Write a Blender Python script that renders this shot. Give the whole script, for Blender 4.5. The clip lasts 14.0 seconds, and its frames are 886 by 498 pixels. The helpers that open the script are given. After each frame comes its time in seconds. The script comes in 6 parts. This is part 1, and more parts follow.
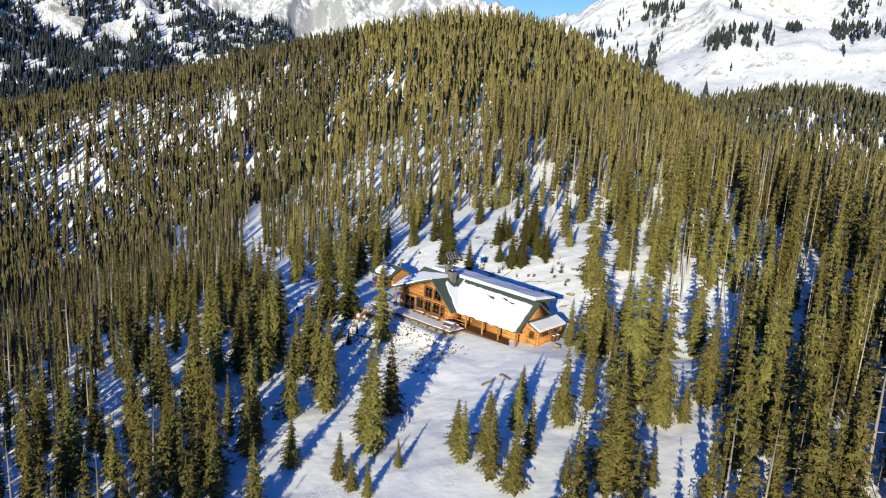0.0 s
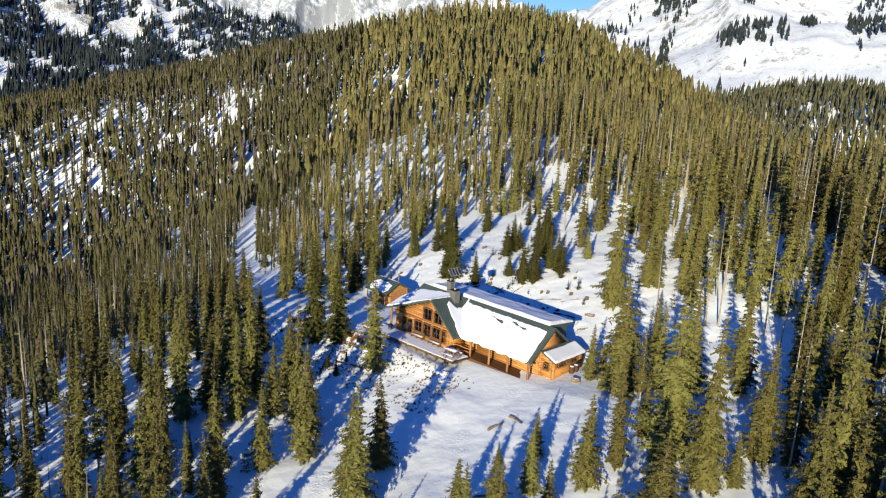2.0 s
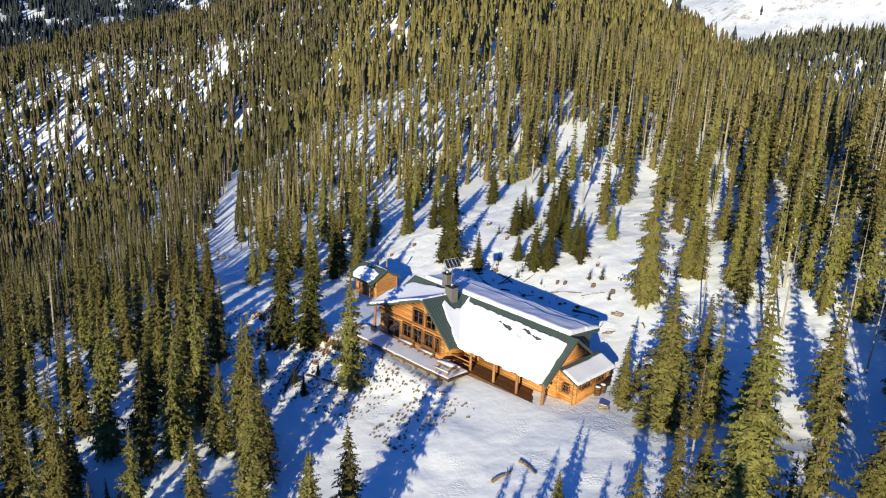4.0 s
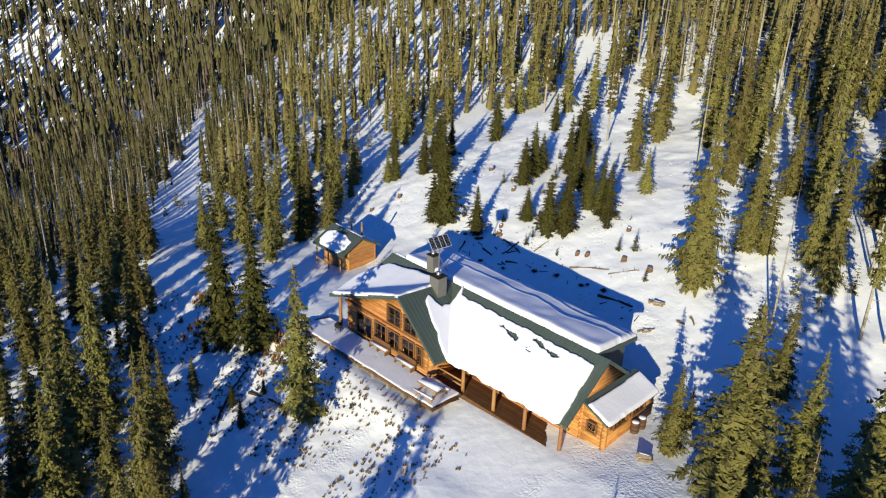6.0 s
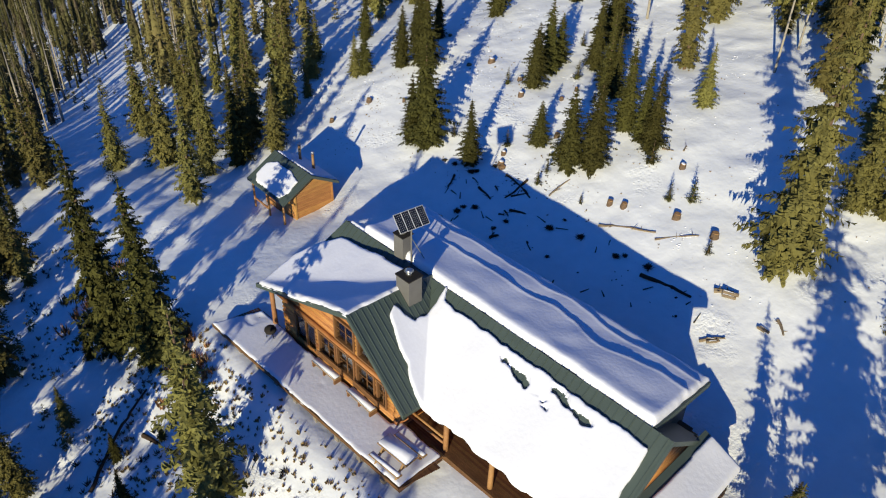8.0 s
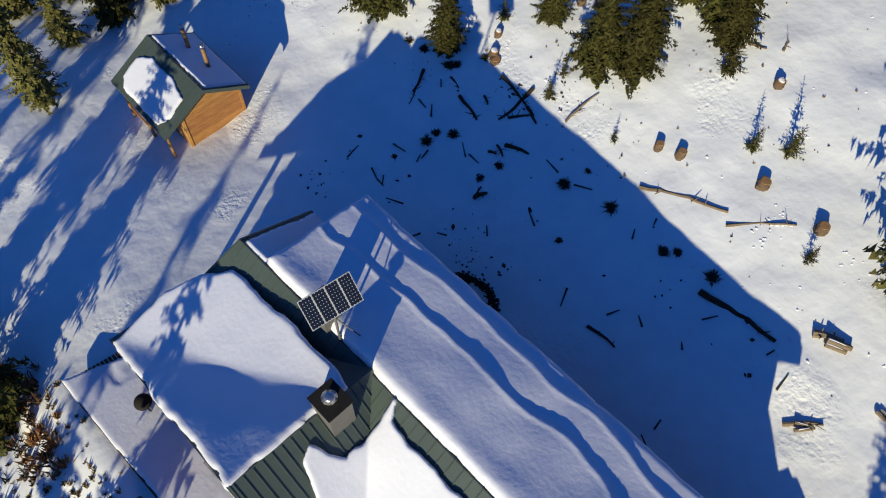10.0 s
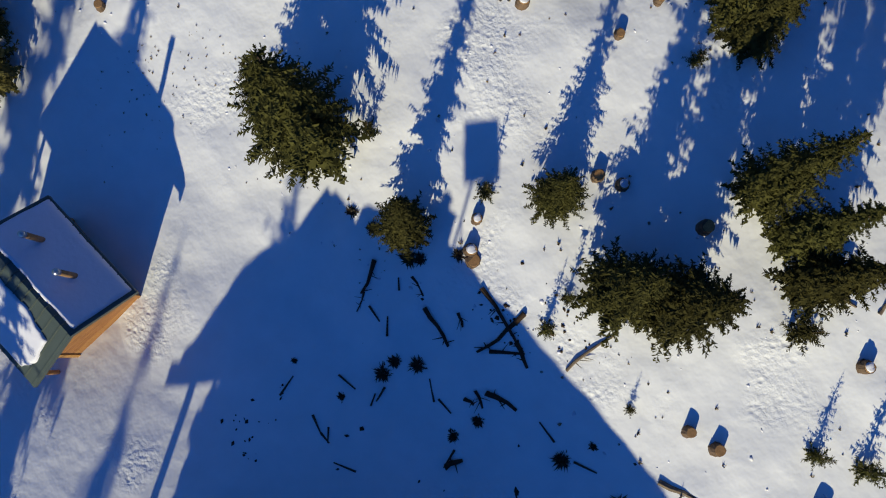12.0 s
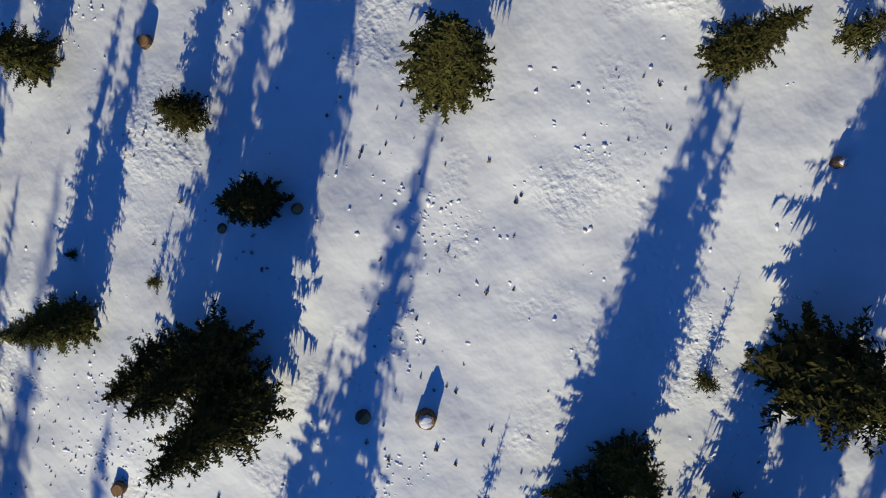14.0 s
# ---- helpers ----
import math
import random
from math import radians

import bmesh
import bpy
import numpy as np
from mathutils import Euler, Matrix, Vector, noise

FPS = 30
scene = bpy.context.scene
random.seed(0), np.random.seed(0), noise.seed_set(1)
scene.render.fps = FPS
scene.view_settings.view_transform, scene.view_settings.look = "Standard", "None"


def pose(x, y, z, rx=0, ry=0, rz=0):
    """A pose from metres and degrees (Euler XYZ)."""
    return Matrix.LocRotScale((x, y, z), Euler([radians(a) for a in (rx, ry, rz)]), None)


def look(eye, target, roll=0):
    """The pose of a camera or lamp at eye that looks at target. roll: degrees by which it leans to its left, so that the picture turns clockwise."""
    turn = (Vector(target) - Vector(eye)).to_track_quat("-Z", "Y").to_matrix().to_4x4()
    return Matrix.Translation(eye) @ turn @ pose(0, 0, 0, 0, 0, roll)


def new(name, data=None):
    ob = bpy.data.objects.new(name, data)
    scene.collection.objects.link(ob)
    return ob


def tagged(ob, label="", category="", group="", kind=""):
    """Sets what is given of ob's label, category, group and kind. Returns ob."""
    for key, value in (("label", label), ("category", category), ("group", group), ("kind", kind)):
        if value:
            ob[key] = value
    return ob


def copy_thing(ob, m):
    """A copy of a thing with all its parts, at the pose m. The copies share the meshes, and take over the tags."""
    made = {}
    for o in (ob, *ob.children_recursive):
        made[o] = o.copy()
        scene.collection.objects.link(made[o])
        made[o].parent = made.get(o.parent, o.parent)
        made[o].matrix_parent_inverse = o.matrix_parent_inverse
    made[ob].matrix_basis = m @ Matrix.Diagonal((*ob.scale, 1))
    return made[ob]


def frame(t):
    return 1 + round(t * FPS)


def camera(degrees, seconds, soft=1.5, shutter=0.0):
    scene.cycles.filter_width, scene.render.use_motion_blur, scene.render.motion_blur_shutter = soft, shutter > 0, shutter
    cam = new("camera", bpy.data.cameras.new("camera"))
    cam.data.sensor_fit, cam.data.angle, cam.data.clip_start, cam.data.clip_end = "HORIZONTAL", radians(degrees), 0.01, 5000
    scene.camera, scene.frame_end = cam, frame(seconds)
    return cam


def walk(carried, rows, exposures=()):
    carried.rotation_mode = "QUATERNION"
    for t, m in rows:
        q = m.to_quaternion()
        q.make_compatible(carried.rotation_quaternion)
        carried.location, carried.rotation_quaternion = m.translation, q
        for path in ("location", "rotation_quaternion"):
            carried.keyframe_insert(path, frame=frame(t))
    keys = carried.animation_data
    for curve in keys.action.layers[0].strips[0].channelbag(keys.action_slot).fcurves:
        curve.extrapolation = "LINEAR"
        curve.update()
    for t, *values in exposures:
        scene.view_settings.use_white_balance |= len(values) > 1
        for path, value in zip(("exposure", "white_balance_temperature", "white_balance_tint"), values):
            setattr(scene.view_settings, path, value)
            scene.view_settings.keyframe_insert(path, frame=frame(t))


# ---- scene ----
cam = camera(60.2, 14.0, soft=1.1)
PATH = [
    (0, (59.310, -80.426, 36.536), (57.954, -79.028, 36.080), 3.36),
    (0.5, (57.721, -78.525, 36.387), (56.359, -77.133, 35.929), 3.34),
    (1, (55.572, -75.981, 36.128), (54.206, -74.593, 35.668), 3.23),
    (1.5, (53.118, -73.039, 35.974), (51.749, -71.656, 35.513), 3.12),
    (2, (50.252, -69.765, 35.738), (48.880, -68.386, 35.274), 3.11),
    (2.5, (47.161, -66.284, 35.494), (45.790, -64.909, 35.014), 3.01),
    (3, (43.903, -62.771, 35.237), (42.536, -61.402, 34.731), 3.00),
    (5.5, (27.250, -43.069, 33.998), (25.924, -41.770, 33.253), 2.27),
    (6, (23.566, -38.922, 33.934), (22.258, -37.643, 33.123), 2.07),
    (6.5, (19.780, -34.758, 33.615), (18.492, -33.499, 32.745), 1.97),
    (7, (15.949, -30.540, 33.277), (14.689, -29.309, 32.329), 1.88),
    (7.5, (12.197, -26.676, 32.797), (10.981, -25.477, 31.755), 2.01),
    (8, (8.465, -22.437, 32.281), (7.315, -21.298, 31.106), 1.83),
    (8.2, (6.919, -20.906, 32.083), (5.803, -19.790, 30.854), 1.96),
    (10.3, (-8.987, -2.588, 30.914), (-9.632, -1.935, 29.137), 1.22),
    (10.5, (-10.645, -0.902, 30.957), (-11.230, -0.302, 29.141), 1.42),
    (11, (-14.777, 3.496, 30.717), (-15.218, 3.967, 28.824), 1.99),
    (11.5, (-18.885, 8.038, 30.540), (-19.189, 8.380, 28.593), 2.94),
    (12, (-23.057, 12.740, 30.396), (-23.225, 12.947, 28.414), 5.32),
    (12.5, (-27.210, 17.458, 30.184), (-27.248, 17.534, 28.186), 17.57),
    (13, (-31.394, 22.095, 29.690), (-31.310, 22.047, 27.692), 163.64),
    (13.5, (-35.707, 26.838, 29.435), (-35.617, 26.785, 27.437), 162.85),
    (14, (-39.693, 31.204, 29.231), (-39.606, 31.153, 27.233), 163.87),
]
walk(cam, [(t, look(eye, target, roll)) for t, eye, target, roll in PATH],
     exposures=[(0, 0.5), (3, 0.52), (5.5, 0.48), (8.2, 0.25), (10.3, 0.12), (12.0, 0.03), (13.0, -0.06), (14, -0.01)])

# ---- light ----
SUN_EL = 14.0
SUN_DIR = Vector((-0.4704, 0.8825, -math.tan(radians(SUN_EL)))).normalized()
world = bpy.data.worlds.new("sky")
scene.world = world
world.use_nodes = True
wn = world.node_tree
sky = wn.nodes.new("ShaderNodeTexSky")
sky.sky_type = "NISHITA"
sky.sun_disc = False
sky.sun_elevation = radians(SUN_EL)
sky.sun_rotation = math.atan2(-SUN_DIR.x, -SUN_DIR.y)
sky.altitude = 3400
sky.air_density = 1.0
sky.dust_density = 0.2
sky.ozone_density = 3.0
deep = wn.nodes.new("ShaderNodeMix")
deep.data_type, deep.blend_type = "RGBA", "MULTIPLY"
deep.inputs[0].default_value = 1.0
# deep blue overhead, paler towards the horizon
way = wn.nodes.new("ShaderNodeTexCoord")
height = wn.nodes.new("ShaderNodeSeparateXYZ")
pale = wn.nodes.new("ShaderNodeValToRGB")
pale.color_ramp.elements[0].position, pale.color_ramp.elements[1].position = 0.08, 0.36
pale.color_ramp.elements[0].color, pale.color_ramp.elements[1].color = (0.75, 0.92, 1.05, 1), (0.30, 1.03, 2.0, 1)
wn.links.new(way.outputs["Generated"], height.inputs[0])
wn.links.new(height.outputs[2], pale.inputs[0])
wn.links.new(pale.outputs[0], deep.inputs[7])
wn.links.new(sky.outputs[0], deep.inputs[6])
wn.links.new(deep.outputs[2], wn.nodes["Background"].inputs[0])
wn.nodes["Background"].inputs[1].default_value = 0.079
sun = new("sun", bpy.data.lights.new("sun", "SUN"))
sun.data.energy = 5.0
sun.data.color = (1.0, 0.92, 0.635)
sun.data.angle = radians(0.5)
sun.matrix_world = look((0, 0, 60), Vector((0, 0, 60)) + SUN_DIR)


# ---- materials ----
def material(name, colour, rough=0.8, metal=0.0, vary=0.25, scale=3.0, fine=30.0, bump=0.3, dist=0.02, second=None, mix_at=0.55, island=0.0, per_object=0.0, stretch=(1, 1, 1), spec=0.3):
    """Principled surface with colour varied at two scales, an optional second colour in patches and a fine relief."""
    m = bpy.data.materials.new(name)
    m.use_nodes = True
    t = m.node_tree
    n, l = t.nodes, t.links
    p = n["Principled BSDF"]
    p.inputs["Roughness"].default_value = rough
    p.inputs["Metallic"].default_value = metal
    p.inputs["Specular IOR Level"].default_value = spec
    geo = n.new("ShaderNodeNewGeometry")
    mp = n.new("ShaderNodeMapping")
    mp.inputs["Scale"].default_value = stretch
    l.new(geo.outputs["Position"], mp.inputs[0])
    big, small = n.new("ShaderNodeTexNoise"), n.new("ShaderNodeTexNoise")
    for tex, s, d in ((big, scale, 4.0), (small, fine, 3.0)):
        tex.inputs["Scale"].default_value = s
        tex.inputs["Detail"].default_value = d
        l.new(mp.outputs[0], tex.inputs["Vector"])
    base = n.new("ShaderNodeRGB")
    base.outputs[0].default_value = (*colour, 1)
    out = base.outputs[0]
    if second:
        ramp = n.new("ShaderNodeValToRGB")
        ramp.color_ramp.elements[0].position = mix_at - 0.06
        ramp.color_ramp.elements[1].position = mix_at + 0.06
        l.new(big.outputs[0], ramp.inputs[0])
        mx = n.new("ShaderNodeMix")
        mx.data_type = "RGBA"
        l.new(ramp.outputs[0], mx.inputs[0])
        l.new(out, mx.inputs[6])
        mx.inputs[7].default_value = (*second, 1)
        out = mx.outputs[2]
    total = n.new("ShaderNodeMath")
    total.operation = "ADD"
    l.new(big.outputs[0], total.inputs[0])
    l.new(small.outputs[0], total.inputs[1])
    val = n.new("ShaderNodeMapRange")
    val.inputs[1].default_value, val.inputs[2].default_value = 0.6, 1.4
    val.inputs[3].default_value, val.inputs[4].default_value = 1 - vary, 1 + vary
    l.new(total.outputs[0], val.inputs[0])
    value = val.outputs[0]
    hue = n.new("ShaderNodeHueSaturation")
    l.new(out, hue.inputs["Color"])
    if island or per_object:
        rnd = geo.outputs["Random Per Island"] if island else n.new("ShaderNodeObjectInfo").outputs["Random"]
        amount = island or per_object
        r = n.new("ShaderNodeMapRange")
        r.inputs[3].default_value, r.inputs[4].default_value = 1 - amount, 1 + amount
        l.new(rnd, r.inputs[0])
        mul = n.new("ShaderNodeMath")
        mul.operation = "MULTIPLY"
        l.new(value, mul.inputs[0])
        l.new(r.outputs[0], mul.inputs[1])
        value = mul.outputs[0]
        hr = n.new("ShaderNodeMapRange")
        hr.inputs[3].default_value, hr.inputs[4].default_value = 0.5 - 0.05 * amount, 0.5 + 0.05 * amount
        l.new(rnd, hr.inputs[0])
        l.new(hr.outputs[0], hue.inputs["Hue"])
    l.new(value, hue.inputs["Value"])
    l.new(hue.outputs[0], p.inputs["Base Color"])
    if bump:
        b = n.new("ShaderNodeBump")
        b.inputs["Strength"].default_value = bump
        b.inputs["Distance"].default_value = dist
        l.new(total.outputs[0], b.inputs["Height"])
        l.new(b.outputs[0], p.inputs["Normal"])
    return m


M = {}


def snow_material():
    """Settled snow: soft undulation, and fields of small pits and crumbs where it has been trodden or dripped on."""
    m = material("snow", (0.80, 0.81, 0.83), 0.75, vary=0.06, scale=0.3, fine=1.1, bump=0.3, dist=0.2, spec=0.2)
    n, l = m.node_tree.nodes, m.node_tree.links
    geo = n.new("ShaderNodeNewGeometry")
    field, pits, crumbs = n.new("ShaderNodeTexNoise"), n.new("ShaderNodeTexVoronoi"), n.new("ShaderNodeTexNoise")
    field.inputs["Scale"].default_value = 0.22
    pits.inputs["Scale"].default_value = 2.3
    crumbs.inputs["Scale"].default_value, crumbs.inputs["Detail"].default_value = 5.0, 5.0
    for t in (field, pits, crumbs):
        l.new(geo.outputs["Position"], t.inputs["Vector"])
    ramp = n.new("ShaderNodeValToRGB")
    ramp.color_ramp.elements[0].position, ramp.color_ramp.elements[1].position = 0.55, 0.66
    l.new(field.outputs[0], ramp.inputs[0])
    deep = n.new("ShaderNodeMapRange")
    deep.inputs[1].default_value, deep.inputs[2].default_value = 0.0, 0.28
    l.new(pits.outputs["Distance"], deep.inputs[0])
    mix = n.new("ShaderNodeMath")
    mix.operation = "MULTIPLY"
    l.new(deep.outputs[0], mix.inputs[0])
    l.new(crumbs.outputs[0], mix.inputs[1])
    mask = n.new("ShaderNodeMath")
    mask.operation = "MULTIPLY"
    l.new(mix.outputs[0], mask.inputs[0])
    l.new(ramp.outputs[0], mask.inputs[1])
    b = n.new("ShaderNodeBump")
    b.inputs["Strength"].default_value, b.inputs["Distance"].default_value = 0.5, 0.14
    l.new(mask.outputs[0], b.inputs["Height"])
    p = n["Principled BSDF"]
    old = p.inputs["Normal"].links[0].from_socket
    l.new(old, b.inputs["Normal"])
    l.new(b.outputs[0], p.inputs["Normal"])
    return m


M["snow"] = snow_material()
M["roof_snow"] = material("roof_snow", (0.71, 0.715, 0.79), 0.7, vary=0.03, scale=0.7, fine=5, bump=0.15, dist=0.08, spec=0.2)
M["metal_green"] = material("metal_green", (0.058, 0.078, 0.068), 0.5, 0.0, vary=0.18, scale=0.8, fine=20, bump=0.05, spec=0.5)
M["log"] = material("log", (0.42, 0.19, 0.055), 0.6, vary=0.35, scale=1.2, fine=14, bump=0.5, dist=0.02, per_object=0.22, stretch=(0.6, 1, 2.5), second=(0.25, 0.10, 0.03), mix_at=0.6)
M["plank"] = material("plank", (0.40, 0.19, 0.06), 0.65, vary=0.3, scale=1.4, fine=18, bump=0.4, per_object=0.18, stretch=(1, 1, 4))
M["deck"] = material("deck", (0.10, 0.045, 0.02), 0.75, vary=0.35, scale=2.0, fine=20, bump=0.4, per_object=0.25)
M["post"] = material("post", (0.30, 0.15, 0.06), 0.7, vary=0.3, scale=2.5, fine=20, bump=0.4, per_object=0.15)
M["trim"] = material("trim", (0.16, 0.075, 0.03), 0.65, vary=0.2, scale=3, fine=20, bump=0.2)
M["dark"] = material("dark", (0.018, 0.015, 0.013), 0.9, vary=0.3, bump=0.2)
M["stone"] = material("stone", (0.22, 0.19, 0.16), 0.9, vary=0.4, scale=3, fine=25, bump=0.8, dist=0.04, per_object=0.25)
M["chimney"] = material("chimney", (0.13, 0.125, 0.12), 0.6, vary=0.15, scale=2, fine=20, bump=0.1)
M["steel"] = material("steel", (0.5, 0.5, 0.5), 0.3, 0.9, vary=0.1, bump=0.05)
M["rust"] = material("rust", (0.26, 0.15, 0.07), 0.6, 0.2, vary=0.4, scale=5, bump=0.2)
M["cell"] = material("cell", (0.012, 0.014, 0.022), 0.25, 0.0, vary=0.1, bump=0.0, spec=0.5)
M["cell_mark"] = material("cell_mark", (0.45, 0.45, 0.46), 0.5, vary=0.05, bump=0.0)
M["barrel"] = material("barrel", (0.09, 0.045, 0.025), 0.7, vary=0.4, scale=4, bump=0.3)
M["bark"] = material("bark", (0.13, 0.085, 0.055), 0.9, vary=0.4, scale=4, fine=25, bump=0.8, dist=0.03)
M["needles"] = material("needles", (0.126, 0.112, 0.037), 0.85, vary=0.4, scale=0.8, fine=7, bump=0.0, per_object=0.28, spec=0.05)
M["needles_dark"] = material("needles_dark", (0.055, 0.052, 0.016), 0.9, vary=0.45, scale=0.9, fine=8, bump=0.0, per_object=0.2, spec=0.05)
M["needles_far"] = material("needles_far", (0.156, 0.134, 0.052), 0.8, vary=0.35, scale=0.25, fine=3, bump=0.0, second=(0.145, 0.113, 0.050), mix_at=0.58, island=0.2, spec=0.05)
# a darker copy of needles_far for the western slope
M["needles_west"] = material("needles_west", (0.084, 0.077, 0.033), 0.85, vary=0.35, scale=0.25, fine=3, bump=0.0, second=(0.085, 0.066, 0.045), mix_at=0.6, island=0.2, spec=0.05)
# haze put into the colour: greyer needles on the knoll, bluer on the mountains
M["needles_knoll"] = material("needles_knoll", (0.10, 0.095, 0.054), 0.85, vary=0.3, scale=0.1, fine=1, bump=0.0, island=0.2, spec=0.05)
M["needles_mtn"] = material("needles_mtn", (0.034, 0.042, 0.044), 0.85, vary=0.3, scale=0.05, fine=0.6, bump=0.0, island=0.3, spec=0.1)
M["snag"] = material("snag", (0.30, 0.26, 0.21), 0.85, vary=0.3, scale=1.5, fine=18, bump=0.4, island=0.3)
M["snag_far"] = material("snag_far", (0.125, 0.10, 0.08), 0.9, vary=0.35, scale=0.3, fine=2, bump=0.0, island=0.3, spec=0.05)
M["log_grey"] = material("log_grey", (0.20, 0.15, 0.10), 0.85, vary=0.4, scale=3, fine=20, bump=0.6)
# darker copy of log_grey; on the shaded logs it puts shade into the colour
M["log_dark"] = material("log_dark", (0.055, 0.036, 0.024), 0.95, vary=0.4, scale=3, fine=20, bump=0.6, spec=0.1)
M["brush"] = material("brush", (0.055, 0.042, 0.026), 0.9, vary=0.4, scale=6, bump=0.2, island=0.4)
M["shrub"] = material("shrub", (0.24, 0.12, 0.05), 0.9, vary=0.35, scale=5, bump=0.0, island=0.35)
M["straw"] = material("straw", (0.24, 0.165, 0.075), 0.85, vary=0.3, scale=5, bump=0.0, island=0.35)
M["cut"] = material("cut", (0.40, 0.22, 0.09), 0.8, vary=0.3, scale=10, bump=0.3)
M["table"] = material("table", (0.33, 0.20, 0.09), 0.75, vary=0.25, scale=4, bump=0.3)


def mountain_material(name, rock, at, grain, soft):
    """Snow with bare rock where the slope is steep and along noisy ribs."""
    m = bpy.data.materials.new(name)
    m.use_nodes = True
    t = m.node_tree
    n, l = t.nodes, t.links
    p = n["Principled BSDF"]
    p.inputs["Roughness"].default_value = 0.85
    geo = n.new("ShaderNodeNewGeometry")
    mp = n.new("ShaderNodeMapping")
    mp.inputs["Scale"].default_value = (1, 1, 0.35)
    l.new(geo.outputs["Position"], mp.inputs[0])
    a = n.new("ShaderNodeTexNoise")
    a.inputs["Scale"].default_value, a.inputs["Detail"].default_value, a.inputs["Roughness"].default_value = grain, 10, 0.8
    l.new(mp.outputs[0], a.inputs["Vector"])
    sep = n.new("ShaderNodeSeparateXYZ")
    l.new(geo.outputs["Normal"], sep.inputs[0])
    mul = n.new("ShaderNodeMath")
    mul.operation = "MULTIPLY_ADD"
    mul.inputs[1].default_value, mul.inputs[2].default_value = -0.35, 0.28
    l.new(sep.outputs[2], mul.inputs[0])
    add = n.new("ShaderNodeMath")
    l.new(mul.outputs[0], add.inputs[0])
    l.new(a.outputs[0], add.inputs[1])
    ramp = n.new("ShaderNodeValToRGB")
    ramp.color_ramp.elements[0].position, ramp.color_ramp.elements[1].position = at, at + soft
    # snow a touch blue: distant haze put into the colour
    ramp.color_ramp.elements[0].color = (0.78, 0.80, 0.85, 1)
    ramp.color_ramp.elements[1].color = (*rock, 1)
    l.new(add.outputs[0], ramp.inputs[0])
    l.new(ramp.outputs[0], p.inputs["Base Color"])
    b = n.new("ShaderNodeBump")
    b.inputs["Strength"].default_value, b.inputs["Distance"].default_value = 0.5, 12
    l.new(a.outputs[0], b.inputs["Height"])
    l.new(b.outputs[0], p.inputs["Normal"])
    return m


M["mountain"] = mountain_material("mountain", (0.33, 0.30, 0.28), 0.515, 0.05, 0.10)
# rock tinted bluish to stand in for the haze before the far peaks
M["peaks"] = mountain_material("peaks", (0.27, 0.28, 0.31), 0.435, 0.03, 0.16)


def glass(name):
    m = bpy.data.materials.new(name)
    m.use_nodes = True
    p = m.node_tree.nodes["Principled BSDF"]
    p.inputs["Base Color"].default_value = (0.9, 0.95, 1, 1)
    p.inputs["Transmission Weight"].default_value = 1.0
    p.inputs["Roughness"].default_value = 0.03
    p.inputs["IOR"].default_value = 1.45
    return m


M["glass"] = glass("glass")


# ---- mesh helpers ----
def part(name, bm, mat, parent, label="", smooth=False):
    me = bpy.data.meshes.new(name)
    bmesh.ops.recalc_face_normals(bm, faces=bm.faces)
    bm.to_mesh(me)
    bm.free()
    if smooth:
        me.shade_smooth()
    me.materials.append(M[mat])
    ob = new(name, me)
    ob.parent = parent
    if label:
        ob["label"] = label
    return ob


def piece(name, me, parent, m):
    """One more object on a shared mesh."""
    ob = new(name, me)
    ob.parent = parent
    ob.matrix_basis = m
    return ob


def thing(name, label, category, at=(0, 0, 0), turn=0, group="", kind=""):
    e = new(name)
    e.empty_display_size = 0.3
    e.matrix_basis = pose(*at, 0, 0, turn)
    return tagged(e, label, category, group, kind)


def box(bm, x0, x1, y0, y1, z0, z1):
    vs = [bm.verts.new(c) for c in ((x0, y0, z0), (x1, y0, z0), (x1, y1, z0), (x0, y1, z0), (x0, y0, z1), (x1, y0, z1), (x1, y1, z1), (x0, y1, z1))]
    for f in ((3, 2, 1, 0), (4, 5, 6, 7), (0, 1, 5, 4), (1, 2, 6, 5), (2, 3, 7, 6), (3, 0, 4, 7)):
        bm.faces.new([vs[i] for i in f])
    return bm


def boxes(*rows):
    bm = bmesh.new()
    for r in rows:
        box(bm, *r)
    return bm


def tube(bm, a, b, r0, r1, sides=8, wobble=0.0):
    """A tapered round bar from a to b with closed ends."""
    a, b = Vector(a), Vector(b)
    d = (b - a).normalized()
    s = d.orthogonal().normalized()
    w = d.cross(s)
    rings = []
    for c, r in ((a, r0), (b, r1)):
        rings.append([bm.verts.new(c + (s * math.cos(k * math.tau / sides) + w * math.sin(k * math.tau / sides)) * r * (1 + wobble * random.uniform(-1, 1))) for k in range(sides)])
    for k in range(sides):
        bm.faces.new((rings[0][k], rings[0][(k + 1) % sides], rings[1][(k + 1) % sides], rings[1][k]))
    bm.faces.new(rings[0][::-1])
    bm.faces.new(rings[1])
    return bm


def slab(bm, pts, thick):
    """A flat plate: its top outline pts, thickened straight down."""
    top = [bm.verts.new(p) for p in pts]
    low = [bm.verts.new((p[0], p[1], p[2] - thick)) for p in pts]
    bm.faces.new(top)
    bm.faces.new(low[::-1])
    for i in range(len(pts)):
        j = (i + 1) % len(pts)
        bm.faces.new((top[j], top[i], low[i], low[j]))
    return bm


